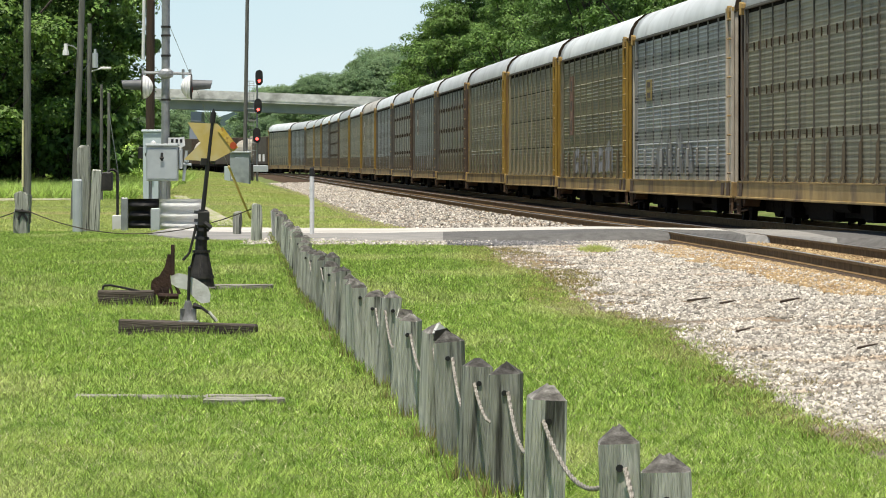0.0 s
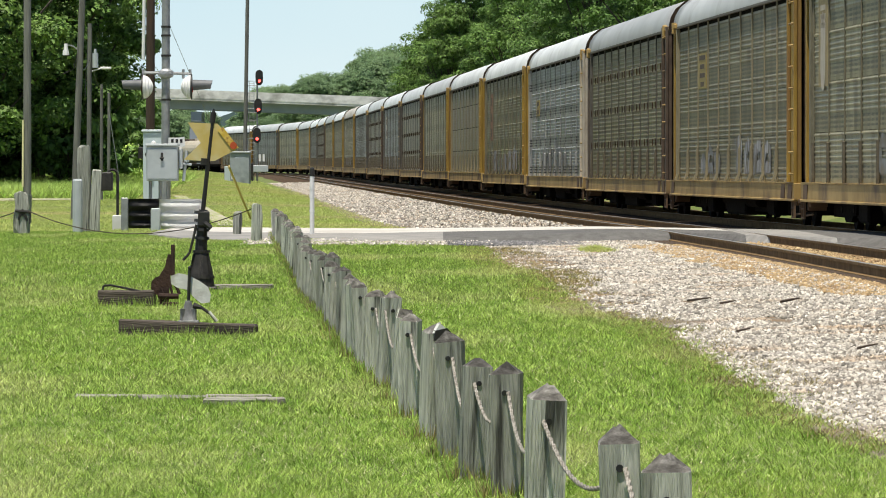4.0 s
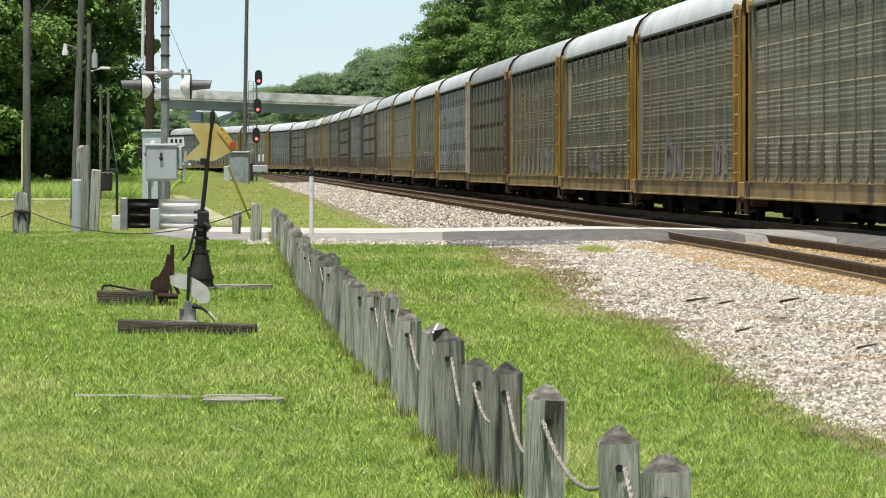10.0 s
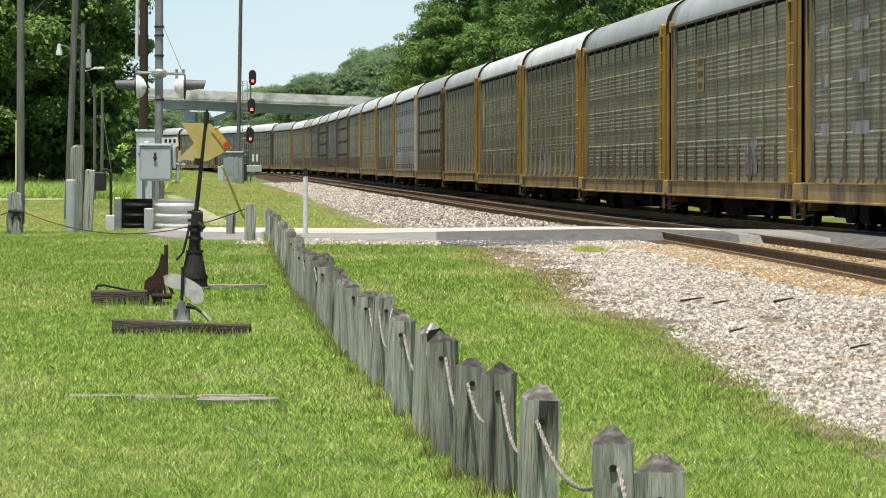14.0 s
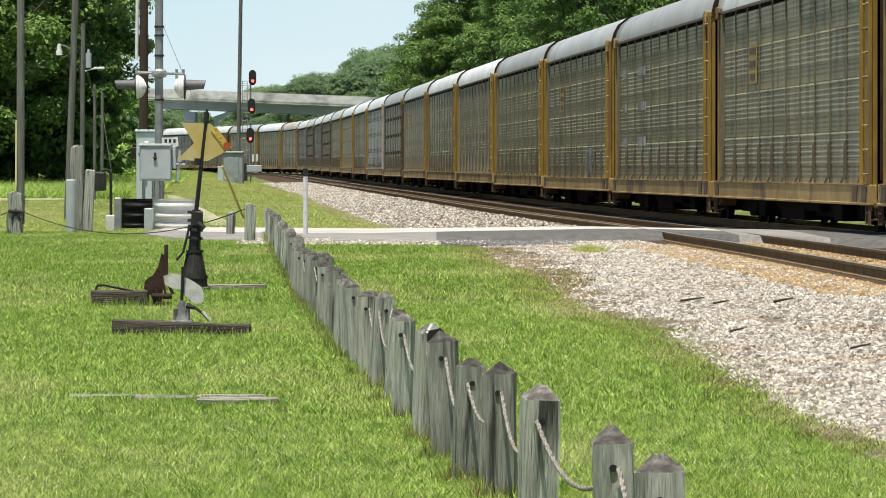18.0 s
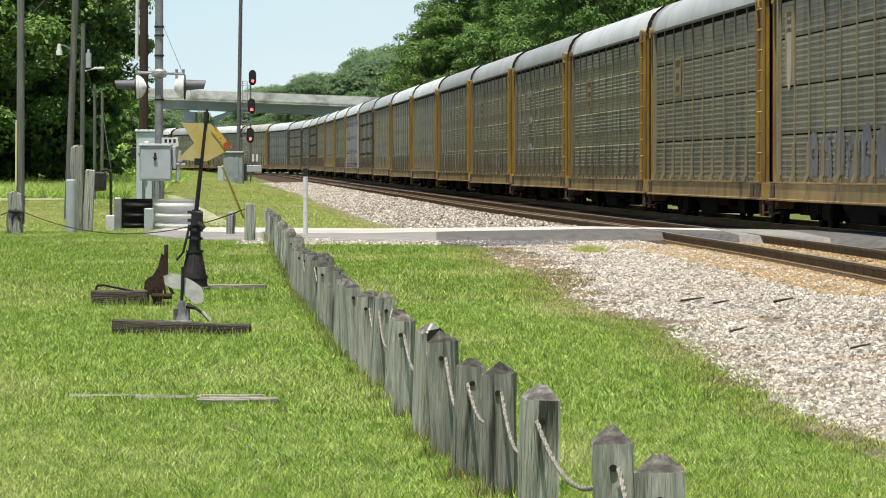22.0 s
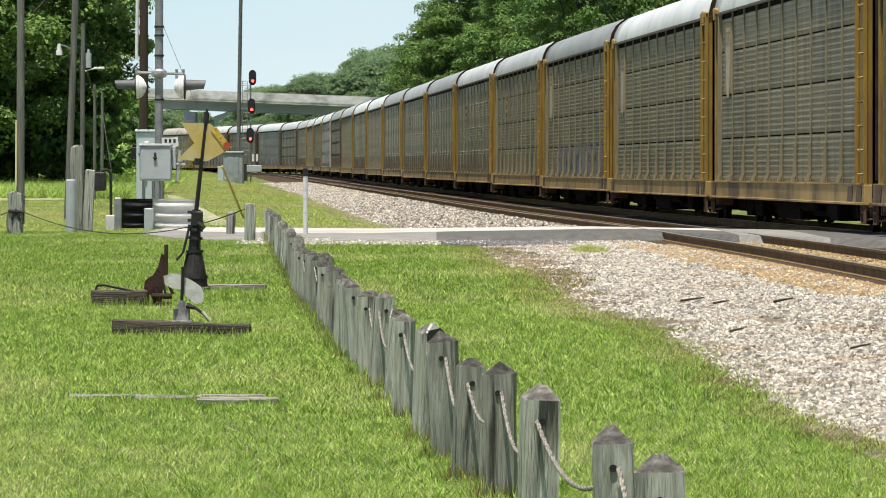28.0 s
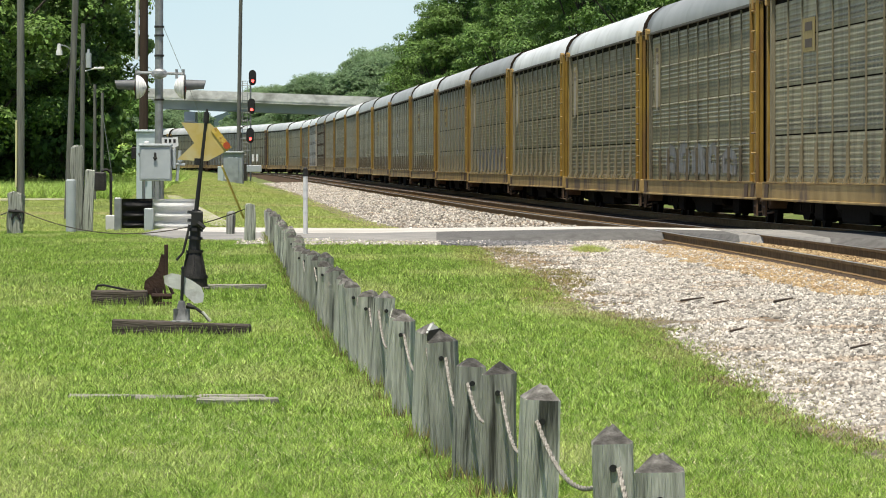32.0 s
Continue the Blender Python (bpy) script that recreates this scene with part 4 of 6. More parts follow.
# pale patches over old markings
for x, w in ((10.8, 1.3), (5.4, 2.4)):
    for z in (2.05, 3.05, 4.05):
        bm = bmesh.new()
        box(bm, -w / 2, w / 2, 0.0, 0.012, z - 0.13, z + 0.13)
        part("paint_patch", bm, M_GRAFF, CARS[-3], "pale patch of overpainted lettering").matrix_basis = pose(x, HALF - 0.012, 0)


def low_car(kind):
    t = thing("box_car" if kind == "box" else "tank_car", Matrix.Identity(4),
              "rusty brown box car at the head of the train" if kind == "box" else "pale tank car at the head of the train", "rail car", "lower cars ahead")
    bm = bmesh.new()
    if kind == "box":
        box(bm, -7.6, 7.6, -1.45, 1.45, 1.05, 4.45, 0.05)
    else:
        rod(bm, (-7.4, 0, 2.75), (7.4, 0, 2.75), 1.5, seg=20)
        rod(bm, (0, 0, 4.1), (0, 0, 4.6), 0.5, seg=12)
    part("body" if kind == "box" else "tank", bm, M_BROWN if kind == "box" else M_CREAM, t)
    bm = bmesh.new()
    box(bm, -8.2, 8.2, -1.3, 1.3, 0.75, 1.05, 0.03)
    for x in (-5.8, 5.8):
        for dx in (-0.9, 0.9):
            rod(bm, (x + dx, -0.8, WHEEL_R), (x + dx, 0.8, WHEEL_R), WHEEL_R, seg=14)
    part("underframe", bm, M_UNDER, t)
    return t


_front = gap_s(21)
_b = low_car("box")
_t = low_car("tank")
TRAIN.append((_b, _front + 9.0, 99))
TRAIN.append((_t, _front + 26.0, 99))
TRAIN.append((copy_thing(_b, Matrix.Identity(4)), _front + 43.0, 99))
TRAIN.append((copy_thing(_t, Matrix.Identity(4)), _front + 60.0, 99))
TRAIN.append((copy_thing(_b, Matrix.Identity(4)), _front + 77.0, 99))


def travelled(t):
    return 11.464 * t + 0.0066 * t * t


def car_pose(s):
    a, b = on_train_track(s - TRUCK_X), on_train_track(s + TRUCK_X)
    h = math.atan2(b[0] - a[0], b[1] - a[1])
    return pose((a[0] + b[0]) / 2, (a[1] + b[1]) / 2, RAIL_Z + (rise(a[1]) + rise(b[1])) / 2, 0, 0, 90 - math.degrees(h))


def motions():
    times = [i * 2.0 for i in range(17)]
    spun = {}
    for car, s0, k in TRAIN:
        walk(car, [(t, car_pose(s0 + travelled(t))) for t in times])
        for tk in [o for o in car.children if o.name.startswith("truck")]:
            for ws in [o for o in tk.children if o.name.startswith("wheelset")]:
                side = round(ws.matrix_basis.translation.x, 2)
                if side not in spun:
                    rows, t = [], 0.0
                    while t <= 32.0:
                        rows.append((t, pose(side, 0, WHEEL_R, 0, math.degrees(travelled(t) / WHEEL_R) % 360.0)))
                        t += 1 / 30
                        t = round(t * 30) / 30
                    walk(ws, rows)
                    spun[side] = ws
                else:
                    src = spun[side]
                    ws.rotation_mode = "QUATERNION"
                    ws.animation_data_create()
                    ws.animation_data.action = src.animation_data.action
                    ws.animation_data.action_slot = src.animation_data.action_slot


# ---- fence of short posts with rope ----
FENCE_Y = [14.5, 16.0, 19.0, 22.3, 23.6, 25.5, 27.4, 29.6, 31.6, 33.6]
while FENCE_Y[-1] < 112:
    FENCE_Y.append(round(FENCE_Y[-1] + 1.95, 2))


def fence_x(y):
    return float(np.interp(y, (10, 14.5, 16, 19, 22.3, 23.6, 27.4, 38.5, 60, 117), (0.80, 0.652, 0.572, 0.374, 0.285, 0.145, -0.05, -0.62, -1.6, -3.9)))


def fence_post(seed, h=0.62):
    rnd = random.Random(seed)
    bm = bmesh.new()
    w = rnd.uniform(0.065, 0.070) if seed < 6 else rnd.uniform(0.052, 0.069)
    blunt = rnd.choice((0.012, 0.012, 0.02, 0.035)) if seed > 3 else 0.012
    zs = [-0.12, 0.12, 0.34, h - 0.05]
    rows = []
    for z in zs:
        rows.append([bm.verts.new((sx * w + rnd.uniform(-0.004, 0.004), sy * w + rnd.uniform(-0.004, 0.004), z + (rnd.uniform(-0.008, 0.008) if z == zs[-1] else 0)))
                     for sx, sy in ((-1, -1), (1, -1), (1, 1), (-1, 1))])
    for r0, r1 in zip(rows[:-1], rows[1:]):
        for i in range(4):
            bm.faces.new((r0[i], r0[(i + 1) % 4], r1[(i + 1) % 4], r1[i]))
    tip = [bm.verts.new((sx * blunt + rnd.uniform(-0.014, 0.014), sy * blunt, h + rnd.uniform(-0.022, 0.010))) for sx, sy in ((-1, -1), (1, -1), (1, 1), (-1, 1))]
    for i in range(4):
        f = bm.faces.new((rows[-1][i], rows[-1][(i + 1) % 4], tip[(i + 1) % 4], tip[i]))
        f.material_index = 1
    bm.faces.new(tip).material_index = 1
    es = [e for e in bm.edges if abs((e.verts[0].co - e.verts[1].co).normalized().z) > 0.9]
    bmesh.ops.bevel(bm, geom=es, offset=0.006, segments=1, affect='EDGES')
    bmesh.ops.recalc_face_normals(bm, faces=bm.faces[:])
    return bm


def rope(a, b, sag, r, strands, steps):
    """A twisted rope that hangs from a to b."""
    a, b = Vector(a), Vector(b)
    pts = [a.lerp(b, i / steps) - Vector((0, 0, 4 * sag * (i / steps) * (1 - i / steps))) for i in range(steps + 1)]
    bm = bmesh.new()
    seg = 5
    for s in range(strands):
        prev = None
        for i, p in enumerate(pts):
            d = (pts[min(i + 1, steps)] - pts[max(i - 1, 0)]).normalized()
            u = d.cross(Vector((1, 0, 0))).normalized()
            v = d.cross(u)
            ang = 2 * math.pi * (s / strands) + i * 0.9
            c = p + (u * math.cos(ang) + v * math.sin(ang)) * (r * 0.55 if strands > 1 else 0)
            rr = r * 0.6 if strands > 1 else r
            ring = [bm.verts.new(c + (u * math.cos(q * 2 * math.pi / seg) + v * math.sin(q * 2 * math.pi / seg)) * rr) for q in range(seg)]
            if prev:
                for q in range(seg):
                    bm.faces.new((prev[q], prev[(q + 1) % seg], ring[(q + 1) % seg], ring[q]))
            prev = ring
    bmesh.ops.recalc_face_normals(bm, faces=bm.faces[:])
    return bm


def build_fence():
    rnd = random.Random(4)
    bases = []
    tops = []
    for i, y in enumerate(FENCE_Y):
        x = fence_x(y) + (rnd.uniform(-0.03, 0.03) if i > 6 else 0)
        h = 0.63 + (rnd.uniform(-0.05, 0.03) if i > 2 else 0)
        t = thing("fence_post", pose(x, y, ground_z(x, y), rnd.uniform(-2, 2), rnd.uniform(-2.0, 2.0) * (1 if i < 7 else 2.2), rnd.uniform(-12, 12) * (1 if i < 5 else 2)),
                  "short weathered grey wooden fence post with a pointed top", "fence post", "rope fence posts")
        part("post", fence_post(i, h), [M_WOOD, M_WOODTOP], t)
        bm = bmesh.new()
        rod(bm, (0, -0.074, h - 0.13), (0, -0.060, h - 0.13), 0.0125, seg=10)
        part("rope_hole", bm, M_BLACK, t, "dark drilled rope hole")
        if i == 6:
            bm = bmesh.new()
            slab(bm, [(-0.04, h - 0.09), (0.045, h - 0.10), (0.055, h - 0.045), (0.03, h - 0.02), (-0.035, h - 0.035)], 1, -0.085, -0.05)
            part("rotten_notch", bm, M_BLACK, t, "blackened rotten notch")
            bm = bmesh.new()
            slab(bm, [(-0.045, h - 0.05), (-0.025, h - 0.025), (-0.01, h + 0.002), (0.015, h - 0.012), (0.04, h - 0.04), (0.0, h - 0.05)], 1, -0.075, -0.03)
            part("splintered_tip", bm, M_TARGETWHITE, t, "bleached white splintered tip")
        tops.append((x, y, ground_z(x, y) + h - 0.13))
    for i in range(len(tops) - 1):
        a, b = tops[i], tops[i + 1]
        near = i < 9
        bm = rope((a[0], a[1] + 0.06, a[2]), (b[0], b[1] - 0.07, b[2]), rnd.uniform(0.13, 0.2), 0.0085, 3 if near else 1, 60 if near else 12)
        o = finish("rope", bm, M_ROPE, smooth=True)
        tagged(o, "sagging grey twisted rope between fence posts", "rope", "fence ropes")


build_fence()


# ---- trees ----
def leaf_cloud(rnd_seed, clumps, leaf, per):
    """Many small leaves on the upper side of flat clumps; clumps: rows of x, y, z, radius."""
    rs = np.random.RandomState(rnd_seed)
    out = []
    for cx, cy, cz, r in clumps:
        d = rs.normal(size=(per, 3))
        d /= np.linalg.norm(d, axis=1)[:, None]
        up = rs.rand(per) < 0.62
        d[up, 2] = np.abs(d[up, 2])
        rad = r * (0.50 + 0.58 * rs.rand(per)) ** 0.8
        c = np.array((cx, cy, cz)) + d * rad[:, None] * np.array((1, 1, 0.68))
        nrm = d + rs.normal(scale=0.5, size=(per, 3)) + np.array((0, 0, 0.5))
        nrm /= np.linalg.norm(nrm, axis=1)[:, None]
        ref = rs.normal(size=(per, 3))
        u = np.cross(nrm, ref)
        u /= np.linalg.norm(u, axis=1)[:, None]
        v = np.cross(nrm, u)
        s = leaf * (0.6 + 0.8 * rs.rand(per))[:, None]
        quad = np.stack([c - u * s, c - v * s * 0.55 + nrm * s * 0.15, c + u * s, c + v * s * 0.55 + nrm * s * 0.15], axis=1)
        out.append(quad.reshape(-1, 3))
    return np.concatenate(out)


def tree(seed, h, rx, leaf_m, label, base=0.22, n=125, per=360, leaf=0.115):
    rnd = random.Random(seed)
    t = thing("tree", Matrix.Identity(4), label, "tree", "trees of the wood edge")
    bm = bmesh.new()
    p = Vector((0, 0, -0.3))
    r = h * 0.018
    pts = [p]
    for i in range(6):
        q = p + Vector((rnd.uniform(-0.3, 0.3), rnd.uniform(-0.3, 0.3), h * 0.14))
        rod(bm, p, q, r, r * 0.82, seg=7)
        p, r = q, r * 0.82
        pts.append(p)
    clumps = []
    for i in range(n):
        f = base + (1 - base) * (rnd.random() ** 0.8)
        prof = (math.sin(math.pi * min(1.0, (f - base) / (1 - base) * 0.86 + 0.12)) ** 0.6)
        ang = rnd.uniform(0, 2 * math.pi)
        rad = rx * prof * rnd.random() ** 0.38 * rnd.uniform(0.75, 1.12)
        c = Vector((rad * math.cos(ang), rad * math.sin(ang), h * f * rnd.uniform(0.94, 1.0)))
        clumps.append((*c, rx * rnd.choice((0.12, 0.15, 0.18, 0.22, 0.28)) * rnd.uniform(0.85, 1.15)))
        if i % 4 == 0:
            k = min(5, max(1, int(f * 6) - 1))
            rod(bm, pts[k], c, h * 0.005, h * 0.002, seg=5)
    part("trunk", bm, M_BARK, t)
    o = raw("crown", leaf_cloud(seed, clumps, leaf, per), 4, leaf_m, t)
    return t


TREES = [tree(11, 17, 4.6, M_LEAF, "tall broadleaf tree with a full green crown"),
         tree(12, 19, 5.2, M_LEAFDARK, "tall dark green broadleaf tree"),
         tree(13, 15, 4.8, M_LEAFDARK, "bushy green broadleaf tree", base=0.08),
         tree(14, 18, 4.2, M_LEAF, "slender green broadleaf tree", base=0.12)]
TREES.append(tree(17, 16, 4.6, M_LEAFSUN, "sunlit bright green broadleaf tree", base=0.06, n=130, per=360, leaf=0.11))
BUSH = tree(16, 5.5, 2.8, M_LEAF, "low leafy bush at the wood edge", base=0.0, n=34, per=220, leaf=0.15)
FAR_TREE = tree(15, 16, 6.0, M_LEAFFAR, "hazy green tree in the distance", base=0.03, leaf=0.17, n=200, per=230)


def plant(src, x, y, s=1.0, rz=0.0, z=0.0, sz=None):
    return copy_thing(src, Matrix.Translation((x, y, z)) @ pose(0, 0, 0, 0, 0, rz) @ Matrix.Diagonal((s, s, sz or s, 1)))


rt = random.Random(21)
# wood edge behind the train
used = set()


def plant_or_move(i, x, y, s, rz, sz=None):
    src = TREES[i]
    if i not in used:
        used.add(i)
        src.matrix_world = pose(x, y, 0, 0, 0, rz)
        return src
    return plant(src, x, y, s, rz, 0, sz)


for i in range(36):
    s = 165 + i * 11.6
    x, y, h = on_train_track(s)
    off = rt.uniform(12, 16) if i % 2 else rt.uniform(17, 24)
    sc = rt.uniform(0.85, 1.1)
    plant_or_move(rt.randrange(4), x + off * math.cos(h), y - off * math.sin(h), sc, rt.uniform(0, 360))
# more trees on the inside of the far curve
for x, y, sc in ((-1.0, 560, 0.85), (2.0, 590, 1.0), (-3.5, 610, 0.75), (-6.0, 640, 0.7), (-3.0, 655, 0.85), (-8.5, 676, 0.6), (-11.0, 690, 0.45), (-5.0, 690, 0.8), (-0.8, 520, 1.05), (0.6, 500, 1.1)):
    plant(TREES[4], x, y, sc, rt.uniform(0, 360))
# left wood
plant(TREES[3], -17.7, 239, 1.05, 40)
for i in range(34):
    y = 235 + (i % 4) * 16 + rt.uniform(-5, 5)
    x = -19.0 - (i // 4) * 3.4 - (y - 235) * 0.055 + rt.uniform(-1, 1)
    plant_or_move(4 if i % 4 == 0 or i % 5 == 1 else rt.randrange(4), x, y, rt.uniform(0.85, 1.15), rt.uniform(0, 360))
# bushes that close the feet of both wood edges
BUSH.matrix_world = pose(-17.2, 236, 0)
for i in range(16):
    y = 238 + (i % 3) * 9 + rt.uniform(-3, 3)
    plant(BUSH, -17.4 - (i // 3) * 2.9 - (y - 235) * 0.07 + rt.uniform(-0.8, 0.8), y, rt.uniform(0.8, 1.2), rt.uniform(0, 360))
for i in range(26):
    s = 200 + i * 18
    x, y, h = on_train_track(s)
    off = rt.uniform(9.5, 12)
    plant(BUSH, x + off * math.cos(h), y - off * math.sin(h), rt.uniform(0.9, 1.5), rt.uniform(0, 360))
for x, y, s in ((-19.4, 285, 0.95), (-18.8, 300, 0.85), (-20.8, 276, 1.0), (-19.2, 311, 1.05), (-21.2, 322, 1.4), (-23.5, 300, 1.5), (-25.5, 285, 1.6)):
    plant(BUSH, x, y, s, rt.uniform(0, 360), rise(y) - 0.1)
SUNBUSH = tree(18, 2.2, 1.7, M_WEED, "low sunlit yellow-green bush among the weeds", base=0.0, n=26, per=220, leaf=0.08)
SUNBUSH.matrix_world = pose(-16.4, 262, ground_z(-16.4, 262) - 0.1)
for x, y, s in ((-15.7, 268, 0.7), (-18.2, 259, 1.1), (-20.4, 262, 0.9), (-14.6, 272, 0.5)):
    plant(SUNBUSH, x, y, s, rt.uniform(0, 360), ground_z(x, y) - 0.1)
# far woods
# their haze comes from the leaf colour alone
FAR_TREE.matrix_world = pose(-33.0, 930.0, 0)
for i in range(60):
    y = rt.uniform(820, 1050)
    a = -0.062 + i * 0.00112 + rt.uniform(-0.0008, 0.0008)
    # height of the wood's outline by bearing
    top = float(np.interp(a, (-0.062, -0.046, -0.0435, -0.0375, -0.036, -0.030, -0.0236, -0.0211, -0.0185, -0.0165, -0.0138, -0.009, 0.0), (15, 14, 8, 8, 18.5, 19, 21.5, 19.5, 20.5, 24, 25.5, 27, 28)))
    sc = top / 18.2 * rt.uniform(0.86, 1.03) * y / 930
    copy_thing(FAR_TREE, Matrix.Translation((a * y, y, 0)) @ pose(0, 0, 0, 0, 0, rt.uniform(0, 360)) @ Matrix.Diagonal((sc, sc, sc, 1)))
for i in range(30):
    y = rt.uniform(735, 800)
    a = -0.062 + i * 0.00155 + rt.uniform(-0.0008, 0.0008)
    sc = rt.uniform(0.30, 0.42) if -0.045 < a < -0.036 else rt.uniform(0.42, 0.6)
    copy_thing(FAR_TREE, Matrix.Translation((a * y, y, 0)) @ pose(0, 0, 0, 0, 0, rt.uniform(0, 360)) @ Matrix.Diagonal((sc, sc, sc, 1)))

bm = bmesh.new()
for i in range(41):
    x = -190 + i * 3.2
    z = 36 * math.exp(-((x + 122) / 34.0) ** 2) + 1.6 * noise.noise((x * 0.2, 0, 0))
    bm.verts.new((x, 3000, -5))
    bm.verts.new((x, 3000, z))
bm.verts.ensure_lookup_table()
for i in range(40):
    bm.faces.new((bm.verts[2 * i], bm.verts[2 * i + 2], bm.verts[2 * i + 3], bm.verts[2 * i + 1]))
tagged(finish("backdrop_hill", bm, M_HILL), "wooded hill on the horizon with haze blue in its colour", "hill", kind="structure")
bm = bmesh.new()
n = 24
for i in range(n + 1):
    a = math.radians(-35 + 70 * i / n)
    for z in (-60.0, 1200.0):
        bm.verts.new((4400 * math.sin(a), 4400 * math.cos(a), z))
bm.verts.ensure_lookup_table()
for i in range(n):
    bm.faces.new((bm.verts[2 * i], bm.verts[2 * i + 2], bm.verts[2 * i + 3], bm.verts[2 * i + 1]))
tagged(finish("backdrop_sky", bm, M_SKY), "pale hazy blue summer sky", "sky", kind="structure")


# ---- road bridge over the tracks ----
def build_bridge():
    t = thing("road_bridge", pose(0, 0, 0), "concrete highway overpass on square grey piers", "bridge", kind="structure")
    y0, y1 = 700.0, 710.0
    xa, xb = -75.0, 30.0

    def zz(x):
        return 9.45 - 0.038 * (x + 28)
    bm = bmesh.new()
    slab(bm, [(xa, zz(xa) + 0.2), (xb, zz(xb) + 0.2), (xb, zz(xb) + 1.45), (xa, zz(xa) + 1.45)], 1, y0 + 1.3, y1)
    part("girder", bm, M_GIRDER, t)
    bm = bmesh.new()
    slab(bm, [(xa, zz(xa) + 1.45), (xb, zz(xb) + 1.45), (xb, zz(xb) + 1.75), (xa, zz(xa) + 1.75)], 1, y0, y1 + 0.5)
    part("deck", bm, M_CONC, t)
    bm = bmesh.new()
    slab(bm, [(xa, zz(xa) + 1.75), (xb, zz(xb) + 1.75), (xb, zz(xb) + 2.9), (xa, zz(xa) + 2.9)], 1, y0 - 0.05, y0 + 0.3)
    part("parapet", bm, M_CONC, t)
    p = None
    for x in (-52.0, -34.0, 4.0):
        for y in (702.0, 708.0):
            if p is None:
                bm = bmesh.new()
                box(bm, -0.95, 0.95, -1.0, 1.0, -1.0, 8.2, 0.08)
                box(bm, -0.75, 0.75, -1.3, 1.3, 8.2, 9.6, 0.05)
                # piers take the girder's blue-grey, which paints their concrete as shaded
                p = part("pier", bm, M_GIRDER, t)
                p.matrix_basis = pose(x, y, 0)
            else:
                again(p, t, pose(x, y, 0))


build_bridge()


# ---- lawn relics: switch stands on ties ----
def old_tie(x, y, w, d, h, rz, label, tip=0.0):
    bm = bmesh.new()
    box(bm, -w / 2, w / 2, -d / 2, d / 2, -0.08, h, 0.012)
    es = bm.edges[:]
    bmesh.ops.subdivide_edges(bm, edges=es, cuts=2)
    for v in bm.verts:
        v.co += 0.010 * Vector((noise.noise(v.co * 9), noise.noise(v.co * 9 + Vector((5, 0, 0))), noise.noise(v.co * 7 + Vector((0, 9, 0)))))
    o = finish("old_railway_tie", bm, M_PALETIE if "pale" in label or "grey" in label else M_OLDTIE)
    o.matrix_world = pose(x, y, 0, 0, tip, rz)
    return tagged(o, label, "railway tie", "old ties on the lawn")


M_PALETIE = mat("bleached_tie_wood", (0.26, 0.24, 0.20), (0.42, 0.40, 0.34), 6, 0.95, 0, 0.9, 12, (0.16, 0.15, 0.12), 1.5, 0.5, stretch=(0.6, 6, 6))
M_OLDTIE = mat("old_tie_wood", (0.06, 0.047, 0.036), (0.12, 0.10, 0.08), 6, 0.95, 0, 0.9, 12, (0.03, 0.025, 0.02), 1.5, 0.5, stretch=(0.6, 6, 6))
old_tie(-2.225, 44.4, 1.20, 0.22, 0.13, -5, "weathered dark wooden tie under a small switch stand", 2.2)
old_tie(-3.36, 54.0, 0.60, 0.22, 0.18, -4, "weathered dark wooden tie beside a rusted stand")
old_tie(-2.42, 61.6, 0.72, 0.24, 0.075, -3, "grey tie end sunk in the lawn")
old_tie(-1.28, 31.7, 0.42, 0.16, 0.055, 0, "pale split tie almost buried in the grass")
old_tie(-1.22, 31.2, 0.50, 0.09, 0.060, 2, "pale splinter of a buried tie in the grass")
old_tie(-1.62, 31.9, 0.55, 0.07, 0.040, -2, "grey strip of a rotten tie in the grass")
old_tie(-1.80, 32.1, 1.05, 0.10, 0.035, -3, "grey rotten tie sunk in the grass")


